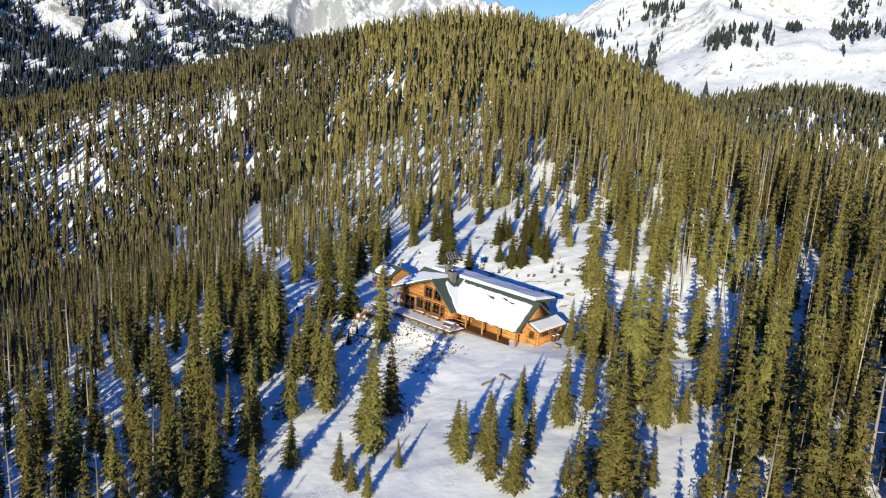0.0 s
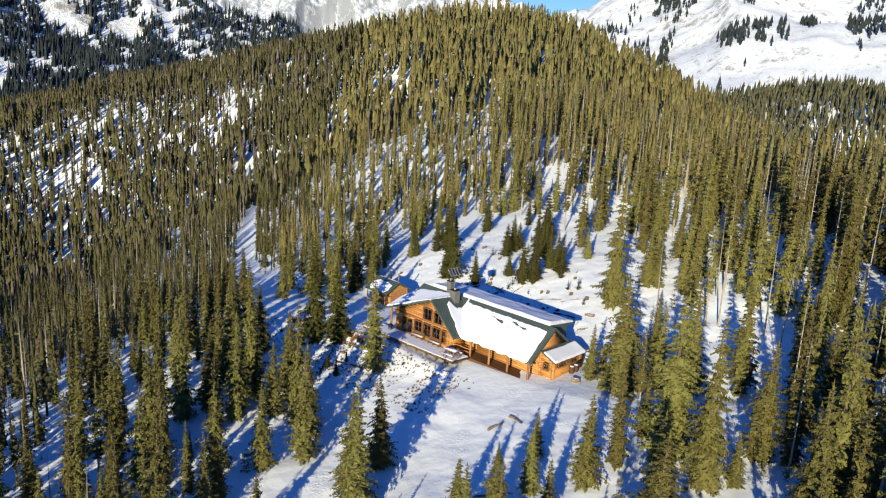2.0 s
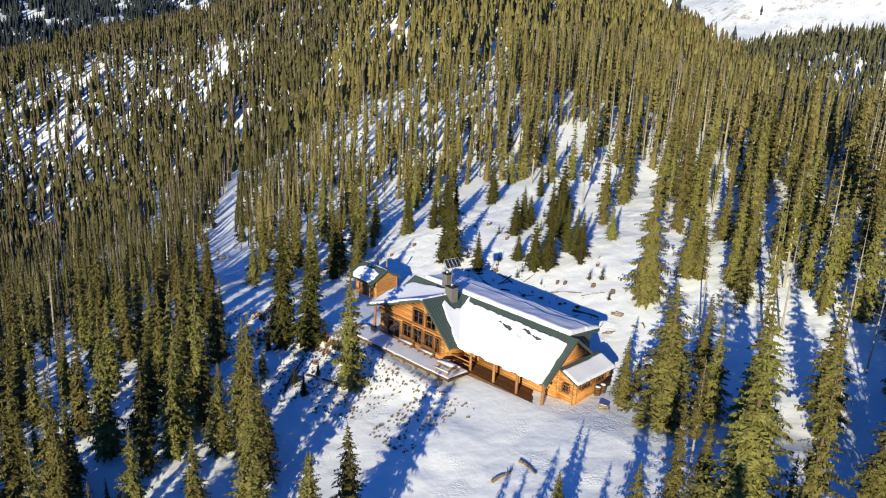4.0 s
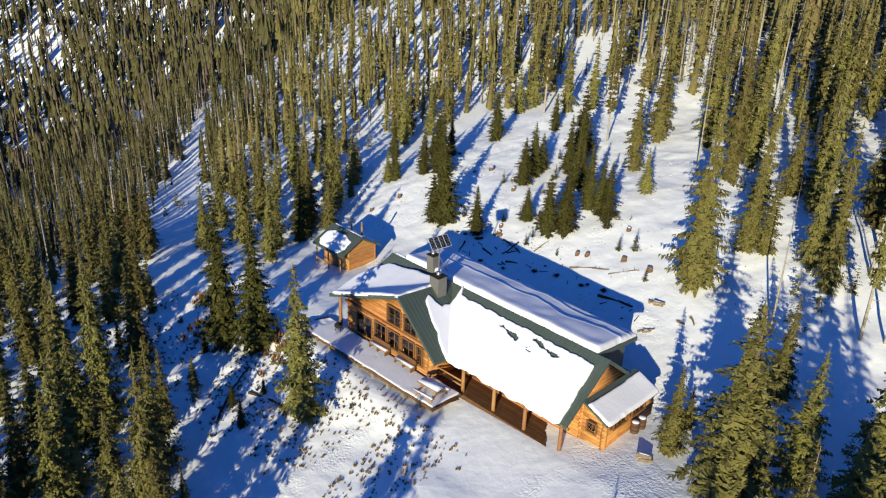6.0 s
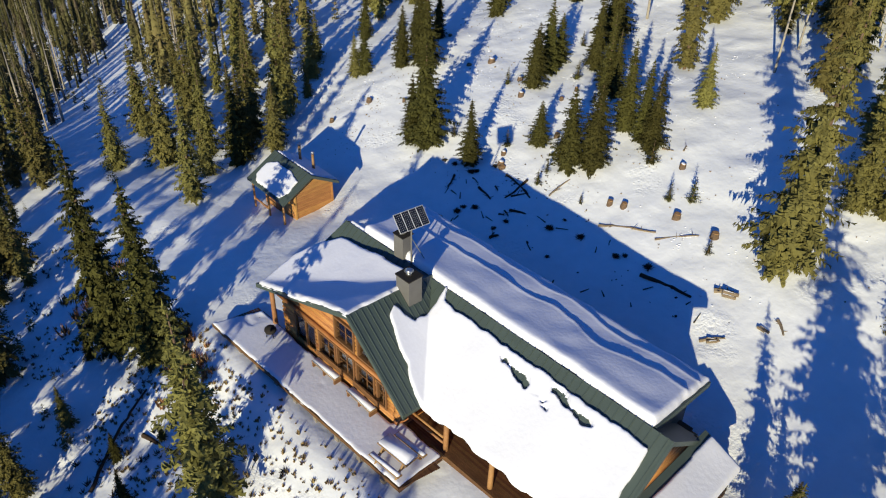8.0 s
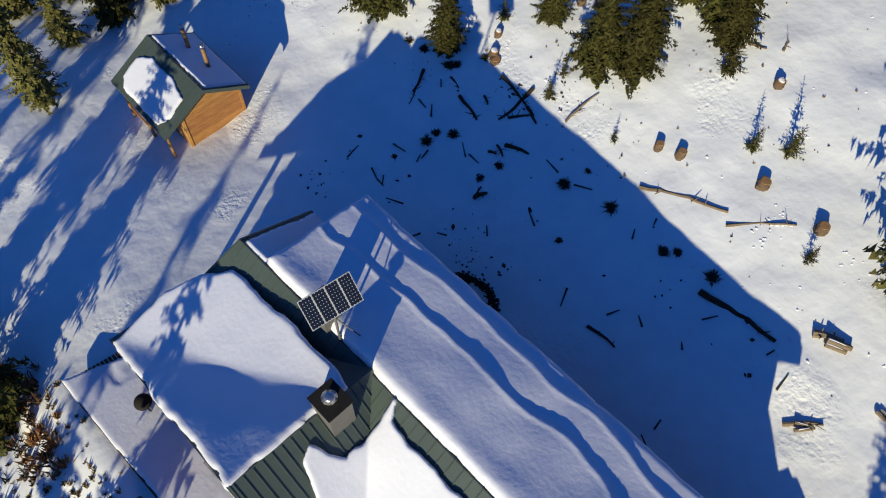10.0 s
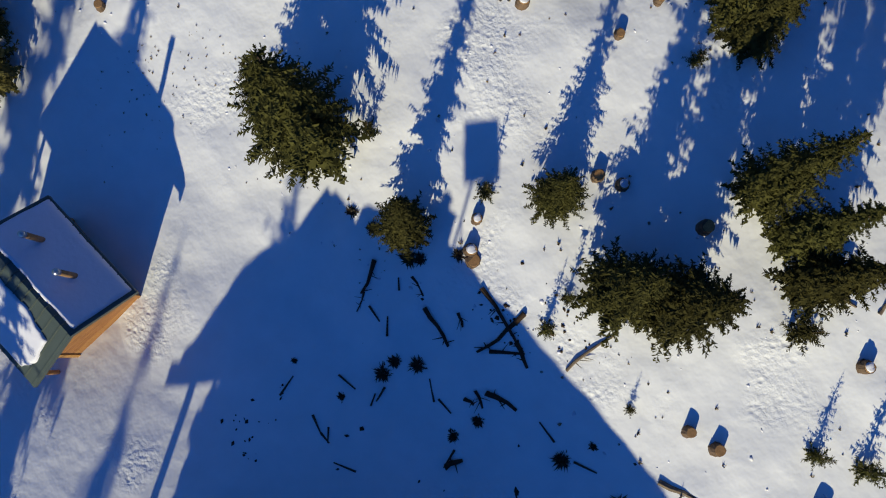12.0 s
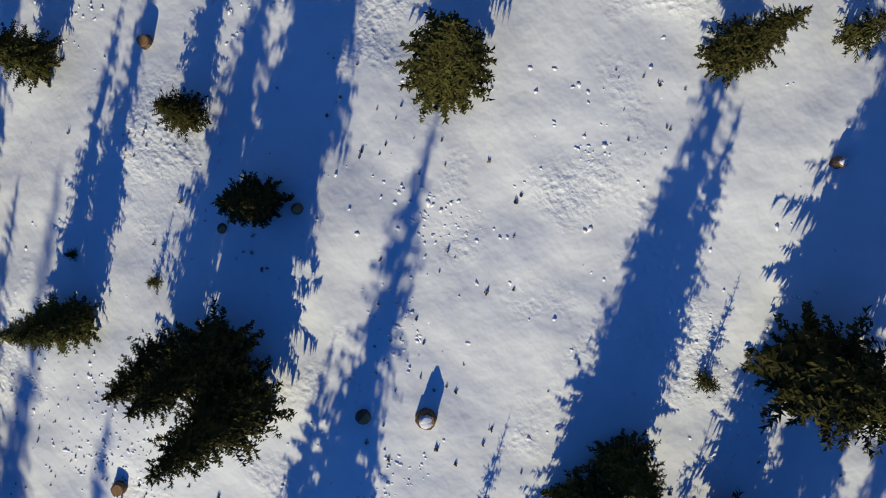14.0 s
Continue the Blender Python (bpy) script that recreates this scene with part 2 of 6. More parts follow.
def bulk(name, verts, faces, mat, label="", category="", kind="", parent=None, smooth=False):
    """A mesh from arrays of corners and faces that code has worked out."""
    me = bpy.data.meshes.new(name)
    verts, faces = np.asarray(verts, np.float32), np.asarray(faces, np.int32)
    k = faces.shape[1]
    me.vertices.add(len(verts))
    me.vertices.foreach_set("co", verts.ravel())
    me.loops.add(faces.size)
    me.loops.foreach_set("vertex_index", faces.ravel())
    me.polygons.add(len(faces))
    me.polygons.foreach_set("loop_start", np.arange(0, faces.size, k, dtype=np.int32))
    me.update(calc_edges=True)
    me.validate()
    if smooth:
        me.shade_smooth()
    me.materials.append(M[mat])
    ob = new(name, me)
    ob.parent = parent
    return tagged(ob, label, category, kind=kind)


def fbm(x, y, s, seed=0.0, octaves=4):
    """Smooth value noise on arrays, about -1 to 1."""
    out, amp, tot = np.zeros_like(np.asarray(x, float)), 1.0, 0.0
    for o in range(octaves):
        fx, fy = np.asarray(x, float) / s + seed * 17.3 + o * 31.7, np.asarray(y, float) / s - seed * 9.1 + o * 11.9
        ix, iy = np.floor(fx), np.floor(fy)
        tx, ty = fx - ix, fy - iy
        tx, ty = tx * tx * (3 - 2 * tx), ty * ty * (3 - 2 * ty)

        def h(a, b):
            v = np.sin(a * 127.1 + b * 311.7 + o * 74.7) * 43758.5453
            return (v - np.floor(v)) * 2 - 1
        out += amp * ((h(ix, iy) * (1 - tx) + h(ix + 1, iy) * tx) * (1 - ty) + (h(ix, iy + 1) * (1 - tx) + h(ix + 1, iy + 1) * tx) * ty)
        tot += amp
        amp *= 0.5
        s = s * 0.5
    return out / tot * 1.4


# ---- ground ----
AHEAD, ACROSS = (-0.716, 0.698), (0.698, 0.716)


def along(x, y):
    """Metres up the valley and across it, from the hut."""
    x = np.asarray(x, float) + 11
    y = np.asarray(y, float)
    return AHEAD[0] * x + AHEAD[1] * y, ACROSS[0] * x + ACROSS[1] * y


# knolls and hollows: ahead, across, spread, height
KNOLLS = [(300, 20, 120, 74.6), (400, -160, 130, 57.6), (190, 70, 90, 0.1), (80, 70, 80, 12.1), (30, 10, 60, 12.7), (120, -10, 70, 10.1), (150, -90, 80, 0.6), (240, -170, 100, -71.3), (40, -110, 90, -21.4), (500, -350, 150, 0.4), (300, 200, 90, -36.8), (470, 270, 100, 66), (-80, 20, 90, -1.2), (550, 0, 150, 14.9), (125, 112, 52, -13)]


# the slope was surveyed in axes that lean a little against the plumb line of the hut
LEAN = np.array([[ 0.99834, -0.02772,  0.0505 ], [ 0.02978,  0.99873, -0.04053], [-0.04931,  0.04197,  0.9979 ]])
SHIFT = np.array([ 0.024,  0.119, -0.142])


def level(x, y, z):
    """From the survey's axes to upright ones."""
    p = np.stack([x, y, z], -1) - SHIFT
    return tuple(np.moveaxis(p @ LEAN, -1, 0))


def bare_slope(x, y):
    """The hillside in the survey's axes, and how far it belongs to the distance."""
    near = np.interp(y, [-60, -5, 4, 12, 17, 23, 32, 80], [-10.1, 0.9, 1.6, 4.1, 6.0, 7.9, 9.8, 22])
    near = near + 0.08 * np.clip(x - 2, 0, 60) - 0.15 * np.clip(-42 - x, 0, 80) + 0.05 * np.clip(x + 25, 0, 30) * np.clip((y - 20) / 10, 0, 1)
    # the bench on which the west end of the hut and its deck stand
    near = near + np.interp(x, [-45, -34, -29, -25, -10], [0, 0.3, 0.85, 1.3, 0]) * np.interp(y, [-14, -9, 4, 10], [0, 1, 1, 0])
    u, v = along(x, y)
    far = np.full_like(u, -7.5)
    for a, b, s, h in KNOLLS:
        far = far + h * np.exp(-((u - a) ** 2 + (v - b) ** 2) / (2 * s * s))
    k = np.clip((np.hypot(u - 5, v) - 45) / 55, 0, 1)
    k = k * k * (3 - 2 * k)
    return (1 - k) * near + k * far, k


def ground_z(x, y, rough=True):
    x, y = np.asarray(x, float), np.asarray(y, float)
    z = 0 * x
    for _ in range(5):
        sx, sy = (LEAN[i, 0] * x + LEAN[i, 1] * y + LEAN[i, 2] * z + SHIFT[i] for i in (0, 1))
        sz, k = bare_slope(sx, sy)
        z = (sz - SHIFT[2] - LEAN[2, 0] * x - LEAN[2, 1] * y) / LEAN[2, 2]
    # snow heaped against the deck's front edge
    z = z + np.interp(x, [-27, -25, -10, -7], [0, 0.35, 0.7, 0]) * np.exp(-((y + 9.0) / 1.6) ** 2)
    # trench along the back wall and the melt hole in it
    z = z - 0.5 * np.exp(-((y - 4.75) / 0.55) ** 2) * ((x > -22) & (x < 0)) - 0.65 * np.exp(-(((x +16.5) / 1.1) ** 2 + ((y - 6.1) / 1.0) ** 2))
    if rough:
        flat = np.clip((np.hypot((x + 12) / 2.2, y) - 7) / 6, 0.12, 1)
        z = z + flat * (0.26 * fbm(x, y, 7, 1) + (0.07 + 0.03 * (y > 11)) * fbm(x, y, 1.7, 2, 3)) + k * 3.0 * fbm(x, y, 70, 3, 3)
        # the broken bank below the deck
        bank = np.interp(x, [-50, -44, -14, -9], [0, 1, 1, 0]) * np.interp(y, [-22, -18, -10.5, -9], [0, 1, 1, 0])
        z = z + bank * (0.16 * fbm(x, y, 1.3, 25, 2) + 0.2 * fbm(x, y, 3.1, 26, 2))
    return z


def gz(x, y):
    return float(ground_z(np.array([x]), np.array([y]))[0])


def sheet(name, us, vs, mat, label, category):
    """A ground sheet over lines us, vs in the valley's own axes."""
    U, V = np.meshgrid(us, vs, indexing="ij")
    X = -11 + AHEAD[0] * U + ACROSS[0] * V
    Y = AHEAD[1] * U + ACROSS[1] * V
    Z = ground_z(X, Y)
    n, m = U.shape
    i = np.arange(n * m).reshape(n, m)
    f = np.stack([i[:-1, :-1], i[1:, :-1], i[1:, 1:], i[:-1, 1:]], -1).reshape(-1, 4)[:, ::-1]
    return bulk(name, np.stack([X, Y, Z], -1).reshape(-1, 3), f, mat, label, category, "structure", smooth=True)


def graded(lo, hi, fine_lo, fine_hi, step, grow):
    """Grid lines, fine in the middle and wider outwards."""
    mid = list(np.arange(fine_lo, fine_hi + 1e-6, step))
    s, a = step, fine_hi
    while a < hi:
        s = min(s * grow, 120)
        a += s
        mid.append(a)
    s, a = step, fine_lo
    while a > lo:
        s = min(s * grow, 120)
        a -= s
        mid.insert(0, a)
    return np.array(mid)


sheet("ground", graded(-900, 1500, -35, 45, 0.4, 1.1), graded(-1400, 1400, -42, 32, 0.4, 1.1), "snow", "deep sunlit snow over a wooded mountain slope", "snow")


# ---- hut ----
RIDGE, PITCH = 6.75, 0.78
CROSS_X, CROSS_Z, CROSS_W, CROSS_E = -15.1, 6.85, 0.365, 0.90
X_W, X_R, X_E = -23.3, -22.35, 0.08
EAVE_S, EAVE_N, FRONT = -4.3, 3.7, -5.6
DORMER = (-20.9, -0.9, 4.85)
FLOOR = 1.45


def roof_main(x, y):
    return RIDGE - PITCH * np.abs(y)


def cross_ridge(y):
    """The cross ridge climbs a little towards its front end."""
    return CROSS_Z + 0.085 * np.clip(-np.asarray(y, float), 0, 6)


def roof_cross(x, y):
    return np.where(x < CROSS_X, cross_ridge(y) - CROSS_W * (CROSS_X - x), cross_ridge(y) - CROSS_E * (x - CROSS_X))


def roof_dormer(x, y):
    return RIDGE - 0.02 - 0.10 * y


def roof_top(x, y):
    x, y = np.asarray(x, float), np.asarray(y, float)
    z = roof_main(x, y)
    z = np.where(y < 0.05, np.maximum(z, roof_cross(x, y)), z)
    return np.where((y > 0.2) & (x > DORMER[0]) & (x < DORMER[1]), np.maximum(z, roof_dormer(x, y)), z)


hut = thing("log_hut", "large two-storey log hut with snow-covered green metal roof", "house", (0, 0, 0))


def seams(roof, x0, x1, y_top, y_low, fz, gap=0.42):
    """Standing seams that run down a roof slope along y."""
    x = x0 + gap / 2
    while x < x1:
        a, b = y_top(x), y_low(x)
        if abs(a - b) > 0.3:
            za, zb = float(fz(x, a)), float(fz(x, b))
            seam(roof, [(x + dx, yy, zz + dz) for yy, zz in ((a, za), (b, zb)) for dx, dz in ((-0.02, -0.01), (-0.02, 0.045), (0.02, 0.045), (0.02, -0.01))])
        x += gap


def seam(roof, corners):
    bm = bmesh.new()
    vs = [bm.verts.new(c) for c in corners]
    for i in range(3):
        bm.faces.new((vs[i], vs[i + 1], vs[i + 5], vs[i + 4]))
    bm.faces.new((vs[4], vs[5], vs[6], vs[7]))
    bm.faces.new((vs[3], vs[2], vs[1], vs[0]))
    part("seam", bm, "metal_green", roof)


T = 0.20
zc = lambda x, y: float(roof_cross(x, y))


def valley_x(y, east):
    """Where the cross gable's slope meets the main slope, at a distance y from the ridge."""
    d = float(cross_ridge(y)) - (RIDGE + PITCH * y)
    return CROSS_X + d / CROSS_E if east else CROSS_X - d / CROSS_W


def valley_y(x):
    ys = np.linspace(0, EAVE_S, 200)
    hit = [y for y in ys if zc(x, y) >= RIDGE + PITCH * y]
    return float(hit[0]) if hit else EAVE_S


xe, x0 = valley_x(EAVE_S, True), valley_x(0, True)
bm = slab(bmesh.new(), [(x0, 0, RIDGE), (xe, EAVE_S, RIDGE + PITCH * EAVE_S), (X_E, EAVE_S, RIDGE + PITCH * EAVE_S), (X_E, 0, RIDGE)], T)
roof_s = part("roof", bm, "metal_green", hut, "green standing-seam metal roof slope")
seams(roof_s, x0, X_E, lambda x: 0.0, lambda x: EAVE_S if x > xe else valley_y(x), roof_main)
# near main slope, west corner
xv, yv = valley_x(0, False), valley_y(X_W)
bm = slab(bmesh.new(), [(X_R, 0, RIDGE), (X_W, yv, RIDGE + PITCH * yv), (xv, 0, RIDGE)], T)
seams(part("roof", bm, "metal_green", hut), X_R, xv, lambda x: 0.0, valley_y, roof_main)
# cross gable, west and east slopes
XW2 = -23.9
bm = slab(bmesh.new(), [(CROSS_X, FRONT, zc(CROSS_X, FRONT)), (CROSS_X, 0.3, CROSS_Z), (xv, 0, RIDGE), (X_W, yv, zc(X_W, yv)), (XW2, yv, zc(XW2, yv)), (XW2, FRONT, zc(XW2, FRONT))], T)
part("roof", bm, "metal_green", hut)
bm = slab(bmesh.new(), [(CROSS_X, 0.3, CROSS_Z), (CROSS_X, FRONT, zc(CROSS_X, FRONT)), (xe, FRONT, zc(xe, FRONT)), (xe, EAVE_S, zc(xe, EAVE_S)), (x0, 0, RIDGE)], T)
roof_e = part("roof", bm, "metal_green", hut, "bare ribbed green metal roof slope")
y = FRONT + 0.1
while y < -0.4:
    xl = xe if y < EAVE_S else valley_x(y, True)
    seam(roof_e, [(px, y + dy, zc(px, y) + dz) for px in (CROSS_X + 0.05, xl) for dy, dz in ((-0.02, -0.01), (-0.02, 0.05), (0.02, 0.05), (0.02, -0.01))])
    y += 0.36
# far slope and long dormer
bm = bmesh.new()
slab(bm, [(X_R, 0, RIDGE), (X_E, 0, RIDGE), (X_E, EAVE_N, RIDGE - PITCH * EAVE_N), (X_W, EAVE_N, RIDGE - PITCH * EAVE_N)], T)
part("roof", bm, "metal_green", hut)
bm = bmesh.new()
dz = lambda y: float(roof_dormer(0, y))
slab(bm, [(DORMER[0], 0.15, dz(0.15)), (DORMER[1], 0.15, dz(0.15)), (DORMER[1], DORMER[2], dz(DORMER[2])), (DORMER[0], DORMER[2], dz(DORMER[2]))], 0.22)
dormer = part("dormer", bm, "metal_green", hut, "long low-pitched dormer roof")
for xs in (DORMER[0] + 0.5, DORMER[1] - 0.5):
    bm = bmesh.new()
    prof = [(0.4, dz(0.4) - 0.2), (4.2, dz(4.2) - 0.2), (4.2, RIDGE - PITCH * 4.2), (0.4, RIDGE - PITCH * 0.4 - 0.05)]
    vs = [bm.verts.new((xs + dx, yy, zz)) for dx in (-0.08, 0.08) for yy, zz in prof]
    bm.faces.new(vs[:4][::-1])
    bm.faces.new(vs[4:])
    for i in range(4):
        j = (i + 1) % 4
        bm.faces.new((vs[i], vs[j], vs[j + 4], vs[i + 4]))
    part("cheek", bm, "metal_green", dormer)
# fascia boards on the verges


def board(bm, a, b, w=0.05, up=0.03, down=0.28):
    a, b = Vector(a), Vector(b)
    d = (b - a)
    d.z = 0
    s = Vector((-d.y, d.x, 0)).normalized() * w
    vs = [bm.verts.new(p + s * k + Vector((0, 0, q))) for p in (a, b) for k, q in ((-1, -down), (-1, up), (1, up), (1, -down))]
    for i in range(4):
        j = (i + 1) % 4
        bm.faces.new((vs[i], vs[j], vs[j + 4], vs[i + 4]))
    bm.faces.new(vs[:4][::-1])
    bm.faces.new(vs[4:])


for a, b in (((X_E + 0.05, 0, RIDGE), (X_E + 0.05, EAVE_S, RIDGE + PITCH * EAVE_S)), ((X_E + 0.05, 0, RIDGE), (X_E + 0.05, EAVE_N, RIDGE - PITCH * EAVE_N)),
             ((X_R - 0.05, 0, RIDGE), (X_W - 0.05, yv, RIDGE + PITCH * yv)), ((X_R - 0.05, 0, RIDGE), (X_W - 0.05, EAVE_N, RIDGE - PITCH * EAVE_N)),
             ((CROSS_X, FRONT - 0.05, zc(CROSS_X, FRONT)), (XW2, FRONT - 0.05, zc(XW2, FRONT))), ((CROSS_X, FRONT - 0.05, zc(CROSS_X, FRONT)), (xe, FRONT - 0.05, zc(xe, FRONT))),
             ((DORMER[1] + 0.05, 0.15, dz(0.15)), (DORMER[1] + 0.05, DORMER[2], dz(DORMER[2])))):
    bmf = bmesh.new()
    board(bmf, a, b)
    part("fascia", bmf, "metal_green", hut)


def clip_spans(a, b, cuts):
    """What is left of a..b without the cuts."""
    out = [(a, b)]
    for c, d in cuts:
        out = [q for p0, p1 in out for q in ((p0, min(p1, c)), (max(p0, d), p1)) if q[1] - q[0] > 0.08]
    return out


def log_wall(name, axis, at, a, b, z0, z1, top=None, holes=(), parent=hut, r=0.165, pitch=0.285, label="", mat="log"):
    """A wall of stacked round logs along x or y; top(s) is the height it may reach, holes are (a, b, low, high)."""
    z = z0 + r
    w = None
    first = True
    while z < z1:
        lo, hi = a, b
        if top:
            ss = [s for s in np.linspace(a, b, 80) if top(s) > z + r * 0.7]
            if not ss:
                break
            lo, hi = min(ss), max(ss)
        cuts = [(h[0], h[1]) for h in holes if h[2] < z + r * 0.5 and h[3] > z - r * 0.5]
        for s0, s1 in clip_spans(lo, hi, cuts):
            over = random.uniform(0.12, 0.28) if not top else 0.0
            e0, e1 = (s0 - over if s0 == a else s0), (s1 + over if s1 == b else s1)
            bm = bmesh.new()
            rr = r * random.uniform(0.94, 1.06)
            q = at + random.uniform(-0.012, 0.012)
            if axis == "x":
                tube(bm, (e0, q, z), (e1, q, z), rr, rr * random.uniform(0.93, 1.0), 10)
            else:
                tube(bm, (q, e0, z), (q, e1, z), rr, rr * random.uniform(0.93, 1.0), 10)
            if w is None:
                w = part(name, bm, mat, parent, label, True)
            else:
                part("log", bm, mat, w, "", True)
        z += pitch
    return w


def window(parent, x0, x1, z0, z1, y, normal=-1, bars=2, axis="x"):
    """A framed window with glazing bars in a wall along x (or y)."""
    f = 0.09
    d0, d1 = (y - 0.22, y + 0.1) if normal < 0 else (y - 0.1, y + 0.22)

    def b(rows):
        if axis == "x":
            return boxes(*[(p, q, e0, e1, r, s) for p, q, e0, e1, r, s in rows])
        return boxes(*[(e0, e1, p, q, r, s) for p, q, e0, e1, r, s in rows])
    fr = part("window", b([(x0 - f, x0 + 0.03, d0, d1, z0 - f, z1 + f), (x1 - 0.03, x1 + f, d0, d1, z0 - f, z1 + f), (x0 + 0.03, x1 - 0.03, d0, d1, z0 - f, z0 + 0.03), (x0 + 0.03, x1 - 0.03, d0, d1, z1 - 0.03, z1 + f)]), "trim", parent, "brown-framed window with glazing bars")
    mid = (d0 + d1) / 2
    for k in range(1, bars):
        xm = x0 + (x1 - x0) * k / bars
        part("glazing_bar", b([(xm - 0.025, xm + 0.025, mid - 0.03, mid + 0.03, z0 + 0.03, z1 - 0.03)]), "trim", fr)
    zm = (z0 + z1) / 2
    part("glazing_bar", b([(x0 + 0.03, x1 - 0.03, mid - 0.027, mid + 0.027, zm - 0.02, zm + 0.02)]), "trim", fr)
    part("pane", b([(x0 + 0.03, x1 - 0.03, mid - 0.008, mid + 0.008, z0 + 0.03, z1 - 0.03)]), "glass", fr)
    return fr


# front wall of the cross gable
FAC = -4.95
front_holes = [(-21.0, -18.95, 1.55, 3.55), (-18.55, -17.15, 2.05, 3.6), (-16.9, -15.5, 2.05, 3.6), (-15.2, -13.8, 2.05, 3.6), (-13.5, -12.85, 2.05, 3.6), (-16.95, -15.4, 4.25, 5.7), (-15.0, -13.55, 4.25, 5.6)]
front_top = lambda x: zc(x, FAC) - 0.22
log_wall("front_wall", "x", FAC, -22.2, -12.05, FLOOR - 0.5, 7.4, front_top, front_holes, label="golden log wall under the front gable")
for h in front_holes[1:]:
    window(hut, *h, FAC)
dr = part("door", boxes((-21.0, -20.9, -5.1, -4.9, 1.5, 3.55), (-19.05, -18.95, -5.1, -4.9, 1.5, 3.55), (-20.9, -19.05, -5.1, -4.9, 3.45, 3.55), (-20.0, -19.92, -5.08, -4.92, 1.55, 3.45)), "trim", hut, "wide glazed double door with brown frame")
part("pane", boxes((-20.9, -20.0, -5.01, -4.99, 1.55, 3.45)), "glass", dr)
part("pane", boxes((-19.92, -19.05, -5.01, -4.99, 1.55, 3.45)), "glass", dr)
# a rail log across the front between the storeys and corner stacks
bm = bmesh.new()
tube(bm, (-22.4, FAC - 0.2, 3.95), (-11.9, FAC - 0.2, 3.95), 0.13, 0.12, 10)
part("beam", bm, "log", hut, "long log beam between the storeys", True)
bm = bmesh.new()
tube(bm, (-15.2, FAC - 0.15, 5.85), (-15.2, FAC - 0.15, 6.7), 0.13, 0.12, 10)
part("post", bm, "log", hut)
side_top = lambda y: float(roof_top(-12.05, y)) - 0.25
log_wall("side_wall", "y", -12.05, FAC, -2.2, FLOOR - 0.5, 3.9, None, label="short log wall beside the porch")
log_wall("porch_wall", "x", -2.25, -12.05, -0.35, FLOOR - 0.4, 4.6, None, [(-10.9, -9.9, 1.5, 3.5), (-8.6, -7.5, 2.3, 3.4), (-5.5, -4.4, 2.3, 3.4)], label="log wall behind the porch posts")
for h in ((-8.6, -7.5, 2.3, 3.4), (-5.5, -4.4, 2.3, 3.4)):
    window(hut, *h, -2.25)
part("door", boxes((-10.9, -9.9, -2.32, -2.2, 1.5, 3.5)), "plank", hut, "brown plank door to the porch")
west_top = lambda y: float(max(roof_main(-22.2, y), roof_cross(-22.2, y) if y < 0 else 0)) - 0.25
log_wall("west_wall", "y", -22.2, FAC, 4.1, FLOOR - 0.6, 6.6, west_top, label="log gable wall of the hut")
log_wall("north_wall", "x", 4.1, -22.2, -0.4, FLOOR - 0.3, 6.1, lambda x: (6.05 if -20.6 < x < -1.3 else 3.45), label="log back wall of the hut in shade")
east_top = lambda y: RIDGE - PITCH * abs(y) - 0.25
log_wall("east_wall", "y", -0.16, -2.25, 4.1, FLOOR - 0.3, 6.6, east_top, label="log gable end wall")
# fill under the gable: logs reach the porch eave
bm = bmesh.new()
vs = [bm.verts.new(c) for c in ((-0.2, -4.2, 3.2), (-0.2, -2.3, 4.7), (-0.2, -2.3, 4.2), (-0.2, -4.2, 3.05), (-0.08, -4.2, 3.2), (-0.08, -2.3, 4.7), (-0.08, -2.3, 4.2), (-0.08, -4.2, 3.05))]
for f in ((3, 2, 1, 0), (4, 5, 6, 7), (0, 1, 5, 4), (1, 2, 6, 5), (2, 3, 7, 6), (3, 0, 4, 7)):
    bm.faces.new([vs[i] for i in f])
part("gable_board", bm, "plank", hut)
# inside floor, dark rooms behind the glass
part("inner_floor", boxes((-22.0, -0.6, -2.0, 3.9, FLOOR - 0.15, FLOOR), (-22.0, -12.3, -4.7, -2.0, FLOOR - 0.15, FLOOR)), "deck", hut)
part("upper_floor", boxes((-22.0, -0.6, -2.0, 3.9, 3.8, 3.95), (-22.0, -12.3, -4.7, -2.0, 3.8, 3.95)), "deck", hut)
# foundation skirt
part("foundation", boxes((-22.3, -12.0, -4.98, -4.86, -0.5, FLOOR - 0.35), (-22.3, -0.2, 4.0, 4.2, 0.2, FLOOR - 0.1)), "stone", hut, "stone foundation skirt")

# porch floor boards, posts and rail
porch = part("porch_floor", boxes((-11.95, 0.3, -4.5, -2.4, 0.6, 1.17)), "deck", hut, "dark brown boarded porch floor")
bmb = bmesh.new()
box(bmb, -6.1, 6.1, -0.068, 0.068, -0.02, 0.02)
board_me = bpy.data.meshes.new("board")
bmb.to_mesh(board_me)
bmb.free()
board_me.materials.append(M["deck"])
for i in range(15):
    piece("board", board_me, porch, pose(-5.8, -4.44 + i * 0.143, 1.2 + random.uniform(-0.004, 0.004)))
for x in (-9.3, -6.2, -3.3, -0.2):
    bm = bmesh.new()
    tube(bm, (x, -4.2, 0.4), (x, -4.2, 3.4), 0.15, 0.135, 10)
    part("post", bm, "post", hut, "peeled log porch post", True)
bm = bmesh.new()
tube(bm, (-12.0, -4.12, 3.2), (0.3, -4.12, 3.2), 0.13, 0.12, 10)
part("eave_beam", bm, "post", hut, "", True)
